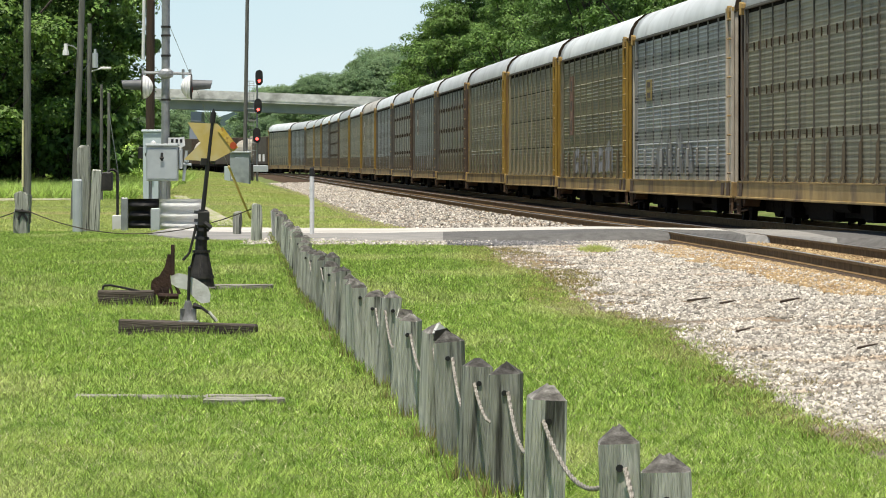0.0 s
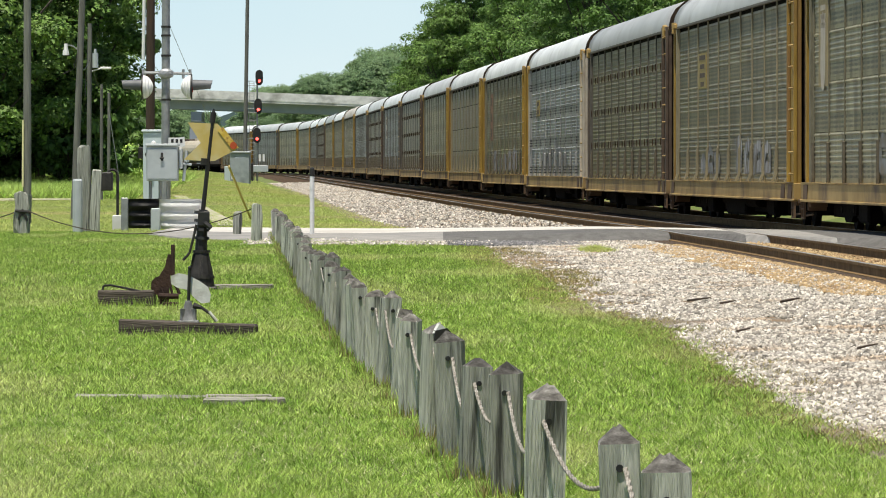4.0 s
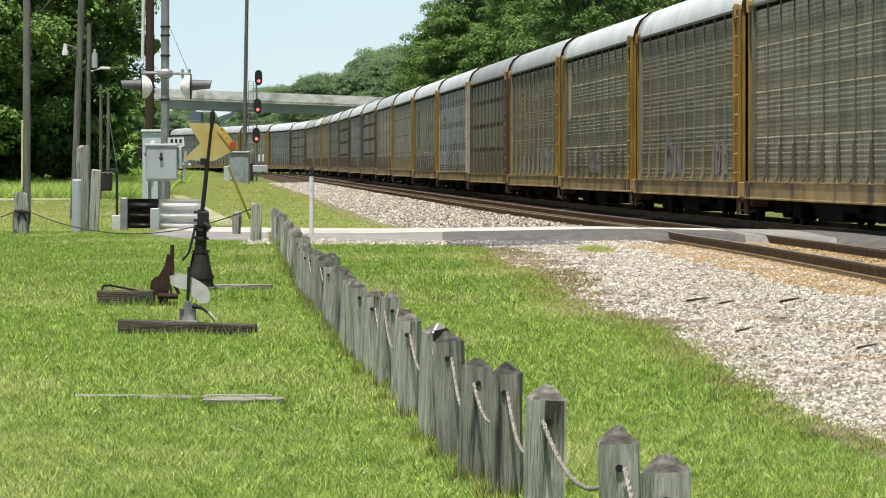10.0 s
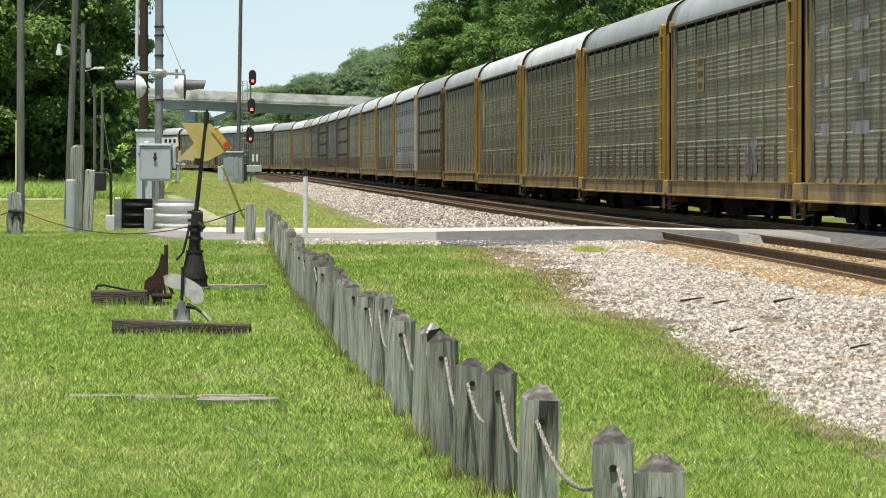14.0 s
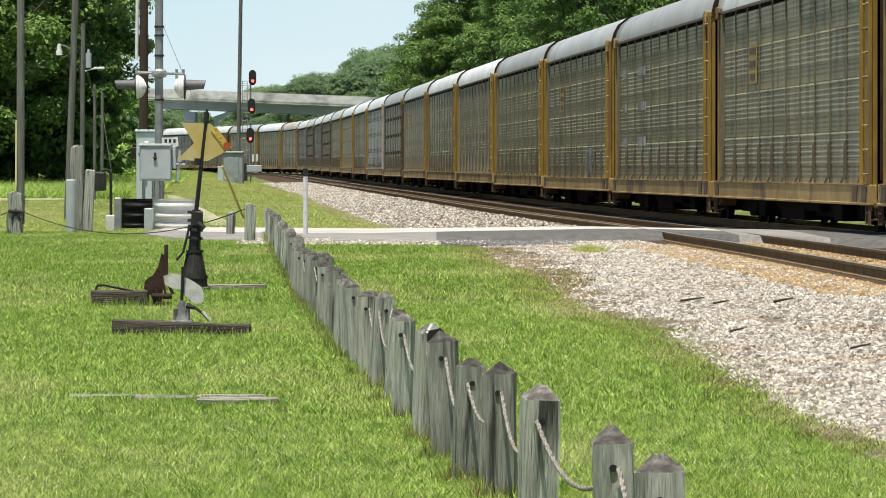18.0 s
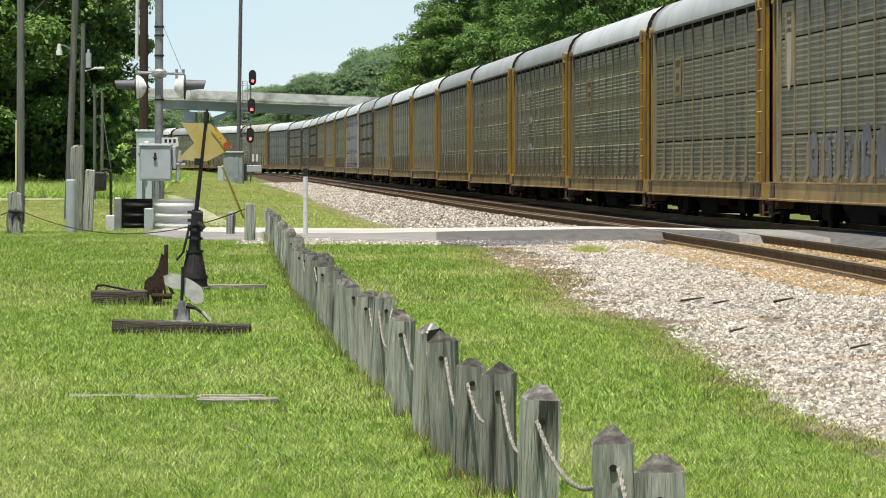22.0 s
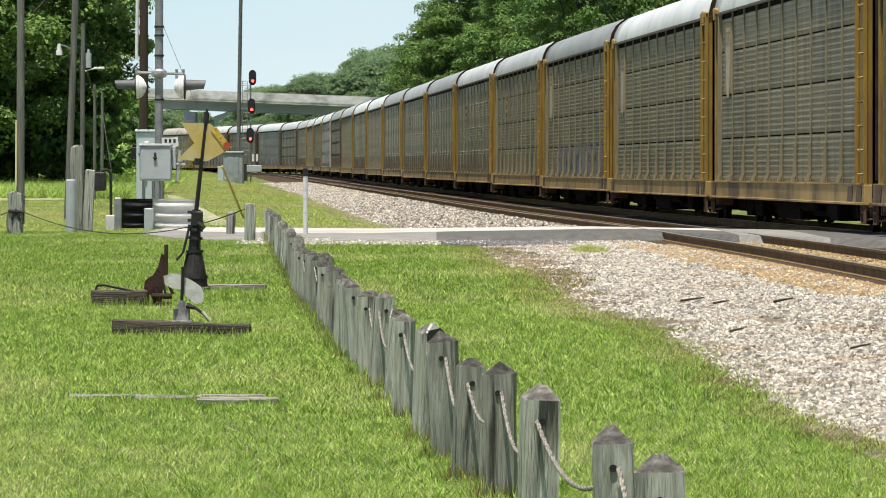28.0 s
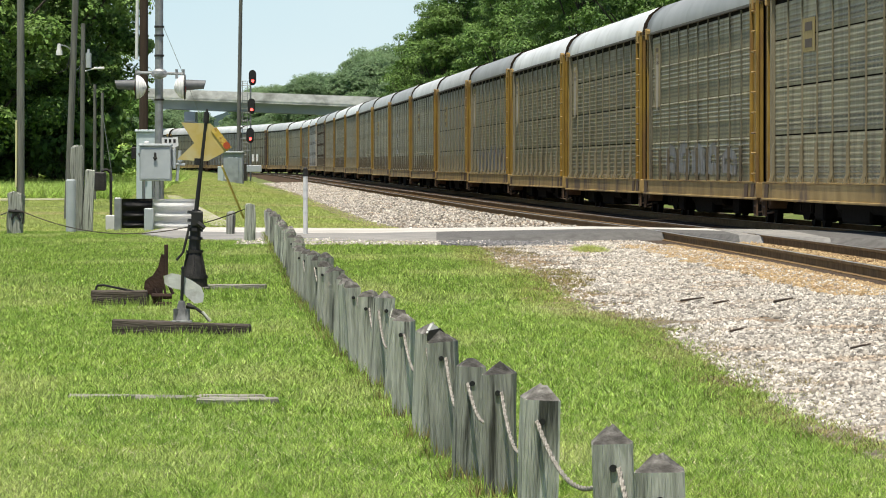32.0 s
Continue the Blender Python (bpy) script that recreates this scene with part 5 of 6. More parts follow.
def small_stand():
    t = thing("switch_stand", pose(-2.225, 44.4, 0.126), "low black switch stand with a white oval target", "switch stand")
    bm = bmesh.new()
    rod(bm, (0, 0, 0.0), (0, 0, 0.05), 0.078, 0.070, seg=12)
    rod(bm, (0, 0, 0.05), (0, 0, 0.19), 0.062, 0.026, seg=12)
    box(bm, -0.09, 0.09, -0.09, 0.09, -0.005, 0.018, 0.005)
    for a in range(4):
        box(bm, 0.03, 0.09, -0.008, 0.008, 0.02, 0.12, 0, pose(0, 0, 0, 0, 0, 45 + 90 * a))
    part("base", bm, M_HOODGREY, t, "dark grey cast base")
    bm = bmesh.new()
    rod(bm, (0, 0, 0.17), (0.012, 0, 0.47), 0.014, seg=8)
    ball(bm, (0.012, 0, 0.475), 0.02, sub=1)
    part("spindle", bm, M_BLACK, t)
    bm = bmesh.new()
    pts = [(-0.165, 0.44), (-0.16, 0.37), (-0.10, 0.335), (-0.02, 0.32), (0.04, 0.25), (0.10, 0.20), (0.175, 0.21), (0.185, 0.28), (0.16, 0.345),
           (0.08, 0.40), (-0.02, 0.45), (-0.10, 0.465)]
    slab(bm, [(a + 0.01, z - 0.035) for a, z in pts], 1, 0.02, 0.028)
    part("target", bm, M_TARGETWHITE, t, "weathered white oval target plate")
    bm = bmesh.new()
    rod(bm, (0.05, -0.05, 0.15), (0.12, -0.07, 0.13), 0.028, 0.016, seg=8)
    rod(bm, (0.12, -0.07, 0.13), (0.20, -0.09, 0.075), 0.013, seg=7)
    rod(bm, (0.20, -0.09, 0.075), (0.245, -0.1, 0.02), 0.012, 0.016, seg=7)
    part("lever", bm, M_DARKIRON, t)
    bm = bmesh.new()
    rod(bm, (0.185, -0.098, 0.098), (0.255, -0.106, 0.012), 0.012, 0.014, seg=7)
    part("lever_grip", bm, M_TARGETWHITE, t, "pale worn lever grip")


M_HOODGREY = mat("dark_grey_casting", (0.14, 0.14, 0.14), (0.36, 0.36, 0.35), 9, 0.6, 0.2, 0.3, 30)
small_stand()


def rusted_stand():
    t = thing("rusted_switch_stand", pose(-2.965, 54.0, 0.0), "dark rusted upright switch stand lever frame", "switch stand")
    bm = bmesh.new()
    slab(bm, [(0.043, 0.563), (0.012, 0.435), (-0.05, 0.333), (-0.095, 0.315), (-0.128, 0.28), (-0.14, 0.205), (-0.10, 0.14), (-0.064, 0.128), (-0.05, 0.0),
              (0.05, 0.0), (0.065, 0.33), (0.10, 0.40), (0.10, 0.50), (0.07, 0.563)], 1, -0.03, 0.03)
    part("frame", bm, M_RUSTIRON, t)
    bm = bmesh.new()
    box(bm, 0.077, 0.118, -0.05, -0.03, 0.30, 0.668, 0.006)
    rod(bm, (0.09, -0.06, 0.33), (0.17, -0.06, 0.14), 0.018, seg=7)
    rod(bm, (-0.03, -0.06, 0.2), (0.05, -0.07, 0.02), 0.014, seg=6)
    rod(bm, (0.06, -0.06, 0.3), (0.10, -0.08, 0.1), 0.015, seg=6)
    rod(bm, (-0.05, -0.08, 0.12), (0.16, -0.08, 0.12), 0.03, seg=8)
    box(bm, -0.02, 0.16, -0.1, -0.04, 0.0, 0.06, 0.01)
    part("lever", bm, M_RUSTIRON, t)
    bm = bmesh.new()
    for a, b in (((-0.66, 0, 0.16), (-0.64, 0, 0.23)), ((-0.64, 0, 0.23), (-0.56, 0, 0.235)), ((-0.56, 0, 0.235), (-0.2, 0, 0.16))):
        rod(bm, a, b, 0.012, seg=6)
    part("connecting_rod", bm, M_DARKIRON, t)


rusted_stand()


def tall_stand():
    t = thing("tall_switch_stand", pose(-2.93, 61.5, 0.0), "tall black switch stand with a faded yellow arrow target", "switch stand")
    bm = bmesh.new()
    box(bm, -0.2, 0.2, -0.17, 0.17, -0.06, 0.05, 0.015)
    rod(bm, (0, 0, -0.03), (0.0, 0, 0.15), 0.175, 0.155, seg=14)
    rod(bm, (0, 0, 0.15), (0.0, 0, 0.19), 0.17, 0.165, seg=14)
    rod(bm, (0, 0, 0.19), (0.005, 0, 0.46), 0.15, 0.09, seg=14)
    rod(bm, (0.005, 0, 0.46), (0.005, 0, 0.49), 0.105, 0.105, seg=12)
    part("base", bm, M_DARKIRON, t, "black cast iron base")
    rib = None
    for a in range(6):
        bm = bmesh.new()
        slab(bm, [(0.08, 0.19), (0.165, 0.19), (0.105, 0.45), (0.08, 0.45)], 1, -0.008, 0.008)
        part("base_rib", bm, M_DARKIRON, t).matrix_basis = pose(0, 0, 0, 0, 0, 30 + 60 * a)
    bm = bmesh.new()
    rod(bm, (0.0, 0, 0.47), (0.03, 0, 0.98), 0.075, 0.055, seg=10)
    for z in (0.62, 0.72, 0.83, 0.93):
        rod(bm, (0.01, 0, z), (0.012, 0, z + 0.035), 0.095, 0.09, seg=10)
    box(bm, -0.03, 0.11, -0.09, -0.05, 0.78, 0.96, 0.01)
    rod(bm, (0.05, -0.1, 0.82), (0.13, -0.12, 0.76), 0.03, seg=8)
    part("gear_column", bm, M_BLACK, t)
    bm = bmesh.new()
    for a, b in (((-0.05, -0.09, 0.80), (-0.09, -0.1, 0.62)), ((-0.09, -0.1, 0.62), (-0.13, -0.1, 0.46)), ((-0.13, -0.1, 0.46), (-0.21, -0.1, 0.37))):
        rod(bm, a, b, 0.016, seg=7)
    part("lever", bm, M_DARKIRON, t)
    bm = bmesh.new()
    rod(bm, (0.025, 0, 0.96), (0.145, 0, 2.05), 0.028, 0.023, seg=9)
    rod(bm, (0.045, 0, 1.52), (0.05, 0, 1.60), 0.05, seg=9)
    rod(bm, (0.142, 0, 2.03), (0.155, 0, 2.16), 0.034, seg=9)
    rod(bm, (0.155, 0, 2.16), (0.157, 0, 2.20), 0.02, 0.008, seg=9)
    part("mast", bm, M_BLACK, t)
    bm = bmesh.new()
    pts = [(-0.155, 2.035), (0.20, 2.02), (0.27, 1.95), (0.445, 1.745), (0.42, 1.70), (0.33, 1.655), (0.17, 1.57), (0.10, 1.565), (-0.205, 1.585), (0.0, 1.785)]
    slab(bm, pts, 1, -0.012, -0.004)
    tg = part("target", bm, M_YELLOW, t, "faded yellow fishtail arrow plate")
    bm = bmesh.new()
    m = Matrix.Translation((0.335, 0, 1.83)) @ pose(0, 0, 0, 0, 53, 0)
    box(bm, -0.16, 0.15, -0.024, -0.014, -0.038, 0.038, 0, m)
    part("lens_strip", bm, M_STRIP, tg, "yellow strip with red glass lens")
    bm = bmesh.new()
    rod(bm, (0.395, -0.04, 1.755), (0.395, -0.024, 1.755), 0.043, seg=16)
    part("lens", bm, M_AMBER, tg, "orange-red lens")


M_STRIP = mat("worn_orange_yellow_paint", (0.60, 0.40, 0.05), (0.68, 0.50, 0.12), 14, 0.6, 0, 0.1, 30, (0.36, 0.17, 0.04), 18, 0.35)
tall_stand()


# ---- posts, rope and oddments by the road ----
def stub_post(name, x, y, w, h, label, seed, material=None, lean=0.0):
    rnd = random.Random(seed)
    bm = bmesh.new()
    box(bm, -w / 2, w / 2, -w / 2, w / 2, -0.1, h, 0.02)
    bmesh.ops.subdivide_edges(bm, edges=bm.edges[:], cuts=3)
    for v in bm.verts:
        v.co += 0.20 * w * Vector((noise.noise(v.co * 5 + Vector((seed, 0, 0))), noise.noise(v.co * 5 + Vector((0, seed, 0))), 1.5 * noise.noise(v.co * 6 + Vector((0, 0, seed)))))
    o = finish(name, bm, material or M_WOOD)
    o.matrix_world = pose(x, y, ground_z(x, y), 0, lean, rnd.uniform(-10, 10))
    return tagged(o, label, "post", "posts by the road")


stub_post("wooden_post", -4.52, 111.8, 0.17, 0.56, "short square grey wooden post on the lawn", 1)
stub_post("wooden_post", -3.72, 101.5, 0.20, 0.78, "grey wooden post ending the rope fence", 2)
stub_post("rope_anchor_post", -9.50, 114.5, 0.34, 0.93, "thick grey weathered post with a rope tied round it", 3, lean=3)
stub_post("broken_post", -8.32, 118.0, 0.27, 2.02, "tall splintered grey wooden post", 4)
stub_post("broken_post", -8.09, 117.9, 0.22, 1.48, "broken grey wooden post leaning on another", 5, lean=3)

bm = rope((-9.3, 114.0, 0.55), (-3.75, 101.4, 0.72), 0.52, 0.011, 1, 40)
tagged(finish("slack_rope", bm, M_TIE), "long dark slack rope hanging low over the lawn", "rope")
bm = rope((-9.55, 114.4, 0.55), (-13.5, 120.0, 0.5), 0.35, 0.011, 1, 20)
tagged(finish("slack_rope", bm, M_DARKIRON), "dark rope leading off from the thick post", "rope")
bm = bmesh.new()
for i in range(4):
    rod(bm, (-9.45, 114.33, 0.5 + i * 0.03), (-9.45 + (-1) ** i * 0.1, 114.32, 0.32 + i * 0.02), 0.02, seg=6)
rod(bm, (-9.62, 114.33, 0.55), (-9.28, 114.33, 0.52), 0.035, seg=7)
rod(bm, (-9.28, 114.33, 0.55), (-9.30, 114.33, 0.25), 0.015, seg=6)
tagged(finish("rope_knot", bm, M_DARKIRON), "dark rope knot on the thick post", "rope")


def marker_tube():
    t = thing("marker_post", pose(-8.41, 117.0, 0.0), "plain grey plastic utility marker post", "marker post")
    bm = bmesh.new()
    rod(bm, (0, 0, -0.1), (0, 0, 1.22), 0.115, seg=14)
    rod(bm, (0, 0, 1.22), (0, 0, 1.26), 0.115, 0.09, seg=14)
    part("tube", bm, M_GREYBOX, t)


marker_tube()


def mailbox():
    t = thing("hanging_box", pose(-8.22, 125.0, 0.0), "dark box hung from a bent pipe by the road", "box")
    bm = bmesh.new()
    box(bm, -0.34, 0.1, -0.2, 0.2, 0.96, 1.42, 0.03)
    part("box", bm, M_DARKIRON, t)
    bm = bmesh.new()
    rod(bm, (0.22, 0, 0.35), (0.22, 0, 1.35), 0.035, seg=8)
    prev = Vector((0.22, 0, 1.35))
    for i in range(1, 7):
        a = math.pi * i / 6
        q = Vector((0.10 + 0.12 * math.cos(a), 0, 1.35 + 0.13 * math.sin(a)))
        rod(bm, prev, q, 0.035, seg=8)
        prev = q
    part("pipe", bm, M_DARKIRON, t)
    bm = bmesh.new()
    box(bm, 0.1, 0.42, -0.2, 0.2, -0.05, 0.36, 0.02)
    part("pedestal", bm, M_CONC, t)


mailbox()


def white_post():
    t = thing("white_marker_post", pose(-2.86, 111.0, 0.0), "slim white marker post with a black cap", "marker post")
    bm = bmesh.new()
    rod(bm, (0, 0, -0.1), (0, 0, 1.33), 0.05, seg=12)
    for z in (0.55, 0.86, 1.05):
        rod(bm, (0, 0, z), (0, 0, z + 0.04), 0.058, seg=12)
    part("post", bm, M_WHITE, t)
    bm = bmesh.new()
    rod(bm, (0, 0, 1.33), (0, 0, 1.48), 0.055, seg=12)
    ball(bm, (0, 0, 1.49), 0.05, 1, 1, 0.8)
    part("cap", bm, M_BLACK, t, "black domed cap")


white_post()


# ---- crossing signal, cabinets and guards ----
def crossing_signal():
    t = thing("crossing_signal", pose(-6.93, 127.0, 0.0), "galvanised crossing signal mast with side-facing lamps", "crossing signal")
    bm = bmesh.new()
    rod(bm, (0, 0, 0), (0.0, 0, 1.9), 0.125, seg=14)
    rod(bm, (0, 0, 1.9), (0.02, 0, 8.5), 0.105, 0.10, seg=14)
    part("mast", bm, M_ALU, t)
    bm = bmesh.new()
    rod(bm, (0, 0, 0), (0, 0, 0.05), 0.125, seg=14)
    band = None
    for z in (5.02, 4.80, 4.30, 3.2):
        if band is None:
            band = part("clamp_band", bm, M_DARKIRON, t)
            band.matrix_basis = pose(0.012, 0, z)
        else:
            again(band, t, pose(0.012, 0, z))
    bm = bmesh.new()
    rod(bm, (-0.58, -0.12, 3.9), (0.66, -0.12, 3.87), 0.035, seg=8)
    ball(bm, (0.02, -0.13, 3.87), 0.16, 1.3, 0.7, 0.85)
    for x in (-0.55, 0.45, 0.62):
        rod(bm, (x, -0.12, 3.75), (x, -0.12, 3.98), 0.035, seg=8)
    part("cross_arm", bm, M_ALU, t)
    for sx, x in ((-1, -0.53), (1, 0.62)):
        lamp_bm = bmesh.new()
        for x0, x1, r0, r1 in ((0.02, -0.06, 0.30, 0.28), (-0.06, -0.14, 0.28, 0.22), (-0.14, -0.2, 0.22, 0.13), (-0.2, -0.23, 0.13, 0.04)):
            rod(lamp_bm, (sx * x0, -0.12, 3.6), (sx * x1, -0.12, 3.6), r0, r1, seg=24)
        lamp = part("lamp", lamp_bm, M_WHITE, t, "white lamp housing", True)
        lamp.matrix_basis = pose(x, 0, -0.06)
        bm = bmesh.new()
        rod(bm, (sx * 0.02, -0.12, 3.6), (sx * 0.05, -0.12, 3.6), 0.315, seg=24)
        part("background_disc", bm, M_BLACK, lamp, "black background disc seen edge on")
        bm = bmesh.new()
        n = 14
        inner, outer = [], []
        for i in range(n + 1):
            a = math.radians(-60) + math.radians(300) * i / n
            c, s = math.cos(a), math.sin(a)
            inner.append(bm.verts.new((sx * 0.05, -0.12 + 0.145 * c, 3.64 + 0.145 * s)))
            outer.append(bm.verts.new((sx * (0.53 + 0.03 * s), -0.12 + 0.125 * c, 3.65 + 0.115 * s)))
        for i in range(n):
            bm.faces.new((inner[i], inner[i + 1], outer[i + 1], outer[i]))
        part("hood", bm, M_HOOD, lamp, "grey tubular hood", True)
        bm = bmesh.new()
        rod(bm, (sx * 0.055, -0.12, 3.6), (sx * 0.07, -0.12, 3.6), 0.14, seg=16)
        part("lens", bm, M_DIMRED, lamp, "unlit red lens")
    # number plate: plain bars
    bm = bmesh.new()
    slab(bm, [(0.08, 2.28), (0.36, 2.28), (0.48, 2.30), (0.50, 2.08), (0.40, 2.02), (0.08, 2.10)], 1, -0.16, -0.15)
    plate = part("sign_plate", bm, M_WHITE, t, "small white sign plate with dark bars")
    bm = bmesh.new()
    for i in range(3):
        box(bm, 0.15 + i * 0.11, 0.21 + i * 0.11, -0.166, -0.16, 2.15, 2.24)
    part("lettering", bm, M_BLACK, plate)


M_HOOD = mat("grey_hood_paint", (0.10, 0.105, 0.11), (0.15, 0.155, 0.16), 5, 0.6, 0.1)
crossing_signal()


def cabinet():
    t = thing("signal_cabinet", pose(-6.93, 125.6, 0.0), "grey steel signal cabinet on two legs", "cabinet")
    bm = bmesh.new()
    box(bm, -0.39, 0.39, -0.22, 0.22, 1.20, 2.05, 0.02)
    part("body", bm, M_GREYBOX, t)
    bm = bmesh.new()
    box(bm, -0.41, 0.41, -0.27, 0.25, 2.05, 2.12, 0.02)
    part("lid", bm, M_GREYBOX, t, "overhanging lid")
    bm = bmesh.new()
    box(bm, -0.36, 0.37, -0.245, -0.222, 1.25, 2.0, 0.008)
    d = part("door", bm, M_GREYBOX, t)
    bm = bmesh.new()
    box(bm, -0.03, 0.03, -0.28, -0.246, 1.70, 1.90, 0.01)
    box(bm, -0.05, 0.05, -0.30, -0.27, 1.74, 1.79, 0.01)
    part("latch", bm, M_DARKIRON, d)
    leg = None
    for x in (-0.30, -0.06, 0.12):
        if leg is None:
            bm = bmesh.new()
            rod(bm, (0, 0, -0.05), (0, 0, 1.27), 0.04, seg=8)
            leg = part("leg", bm, M_ALU, t)
            leg.matrix_basis = pose(x, 0, 0)
        else:
            again(leg, t, pose(x, 0, 0))
    bm = bmesh.new()
    box(bm, 0.41, 0.50, -0.12, 0.12, 1.5, 2.0, 0.02)
    rod(bm, (0.52, 0, 1.2), (0.60, 0, 1.95), 0.04, seg=7)
    rod(bm, (0.50, -0.05, 1.62), (0.72, -0.05, 1.60), 0.03, seg=7)
    ball(bm, (0.60, -0.05, 1.7), 0.07, sub=1)
    part("side_fitting", bm, M_GREYBOX, t)


cabinet()


def pale_cabinet():
    t = thing("pale_cabinet", pose(-7.30, 128.6, 0.0), "tall pale blue-grey equipment cabinet", "cabinet")
    bm = bmesh.new()
    box(bm, -0.27, 0.30, -0.3, 0.3, 0.0, 2.42, 0.015)
    part("body", bm, M_PALEBOX, t)
    bm = bmesh.new()
    box(bm, -0.31, 0.32, -0.34, 0.34, 2.42, 2.49, 0.02)
    part("roof", bm, M_PALEBOX, t)
    bm = bmesh.new()
    box(bm, -0.40, -0.27, -0.2, 0.0, 1.75, 2.05, 0.02)
    box(bm, -0.14, 0.0, -0.36, -0.31, 1.25, 1.75, 0.02)
    rod(bm, (-0.2, -0.36, 1.85), (0.02, -0.40, 1.9), 0.05, seg=8)
    part("fitting", bm, M_DARKIRON, t)
    bm = bmesh.new()
    ball(bm, (0.0, -0.42, 2.14), 0.07)
    part("lamp_globe", bm, M_WHITE, t, "small white globe")


pale_cabinet()


def corrugated_guard(x, y, w, label, material):
    t = thing("corrugated_guard", pose(x, y, 0.0), label, "guard", "guards round the signal")
    bm = bmesh.new()
    n = 36
    rows = []
    for j in range(2):
        row = []
        for i in range(n + 1):
            z = 0.05 + 0.72 * i / n
            d = 0.055 * math.sin(2 * math.pi * i / n * 3)
            row.append(((-w / 2 if j == 0 else w / 2), -0.05 - d, z))
        rows.append(row)
    cols = []
    for k in range(7):
        f = k / 6
        bend = 0.28 * (2 * f - 1) ** 2
        cols.append([bm.verts.new((-w / 2 + w * f, p[1] + bend, p[2])) for p in rows[0]])
    for c0, c1 in zip(cols[:-1], cols[1:]):
        for i in range(n):
            fc = bm.faces.new((c0[i], c1[i], c1[i + 1], c0[i + 1]))
            fc.smooth = True
    bmesh.ops.solidify(bm, geom=bm.faces[:], thickness=0.012)
    part("sheet", bm, material, t)
    return t


g1 = corrugated_guard(-6.33, 123.0, 1.10, "white ribbed steel guard at the signal base", M_WHITE)
g2 = corrugated_guard(-7.30, 124.0, 0.80, "black ribbed steel guard at the signal base", M_BLACK)
bm = bmesh.new()
box(bm, -0.085, 0.085, -0.1, 0.1, -0.1, 0.80, 0.02)
o = finish("guard_post", bm, M_ALU)
o.matrix_world = pose(-7.72, 123.3, 0)
tagged(o, "grey steel post beside the black guard", "post")
bm = bmesh.new()
box(bm, -0.11, 0.11, -0.15, 0.15, -0.1, 0.55, 0.02)
o = finish("conduit_box", bm, M_GREYBOX)
o.matrix_world = pose(-6.93, 122.6, 0)
tagged(o, "grey conduit box between two guards", "box")


# ---- poles and wires ----
def utility_pole(x, y, r, top, bx, label, material, bottom=-0.3, group="utility poles"):
    t = thing("utility_pole", pose(x, y, 0), label, "utility pole", group)
    bm = bmesh.new()
    rod(bm, (0, 0, bottom), (bx, 0, top), r, r * 0.85, seg=12)
    part("pole", bm, material, t)
    return t


p1 = utility_pole(-11.45, 140.0, 0.115, 9.0, 0.02, "grey wooden utility pole with a pale cable guard", M_POLE)
bm = bmesh.new()
rod(bm, (-0.11, -0.1, 1.0), (-0.10, -0.1, 2.85), 0.03, seg=7)
part("cable_guard", bm, M_PALEYELLOW, p1, "pale yellowish cable guard")
p2 = utility_pole(-10.90, 150.0, 0.105, 9.0, 0.36, "leaning grey wooden pole with a lamp on an arm", M_POLE)
bm = bmesh.new()
prev = Vector((0.20, 0, 4.95))
for i in range(1, 6):
    f = i / 5
    q = Vector((0.20 - 0.40 * f, 0, 4.95 + 0.20 * math.sin(f * math.pi * 0.6)))
    rod(bm, prev, q, 0.02, seg=6)
    prev = q
part("lamp_arm", bm, M_ALU, p2)
bm = bmesh.new()
rod(bm, (-0.22, 0, 5.0), (-0.22, 0, 5.2), 0.07, 0.05, seg=10)
rod(bm, (-0.22, 0, 4.86), (-0.22, 0, 5.0), 0.10, 0.09, seg=12)
part("lamp_head", bm, M_WHITE, p2, "white lamp head")
bm = bmesh.new()
for a, b in (((0.12, -0.1, 4.9), (0.02, -0.1, 4.45)), ((0.02, -0.1, 4.45), (-0.3, -0.1, 4.3))):
    rod(bm, a, b, 0.012, seg=5)
part("cable", bm, M_BLACK, p2)
p3 = utility_pole(-13.25, 190.0, 0.095, 6.95, 0.06, "thin grey utility pole with a transformer and lamp arm", M_POLE)
bm = bmesh.new()
rod(bm, (0.26, 0, 5.3), (0.26, 0, 5.85), 0.11, seg=12)
rod(bm, (0.26, 0, 5.85), (0.26, 0, 6.0), 0.05, seg=8)
part("transformer", bm, M_GREYBOX, p3, "pale grey transformer can")
bm = bmesh.new()
rod(bm, (0.06, 0, 5.15), (0.5, 0, 5.28), 0.025, seg=6)
box(bm, 0.45, 0.85, -0.08, 0.08, 5.24, 5.33, 0.02)
part("lamp_arm", bm, M_WHITE, p3, "white street lamp on an arm")
bm = bmesh.new()
rod(bm, (-0.12, 0, 4.2), (-0.02, 0, 6.1), 0.015, seg=5)
part("cable", bm, M_BLACK, p3)
p4 = utility_pole(-14.45, 215.0, 0.075, 5.1, 0.02, "distant grey utility pole", M_POLE)
p5 = utility_pole(-15.0, 228.0, 0.08, 4.95, 0.03, "distant grey utility pole with a guy wire", M_POLE)
bm = bmesh.new()
rod(bm, (0, -0.1, 4.3), (0.5, -0.1, 1.0), 0.016, seg=5)
part("guy_wire", bm, M_ALU, p5)
p6 = utility_pole(-7.78, 135.0, 0.125, 9.0, 0.03, "dark creosoted pole with a white conduit", M_POLEDARK)
bm = bmesh.new()
rod(bm, (-0.17, -0.1, 4.4), (-0.10, -0.1, 9.0), 0.045, seg=8)
part("conduit", bm, M_WHITE, p6, "white plastic conduit")
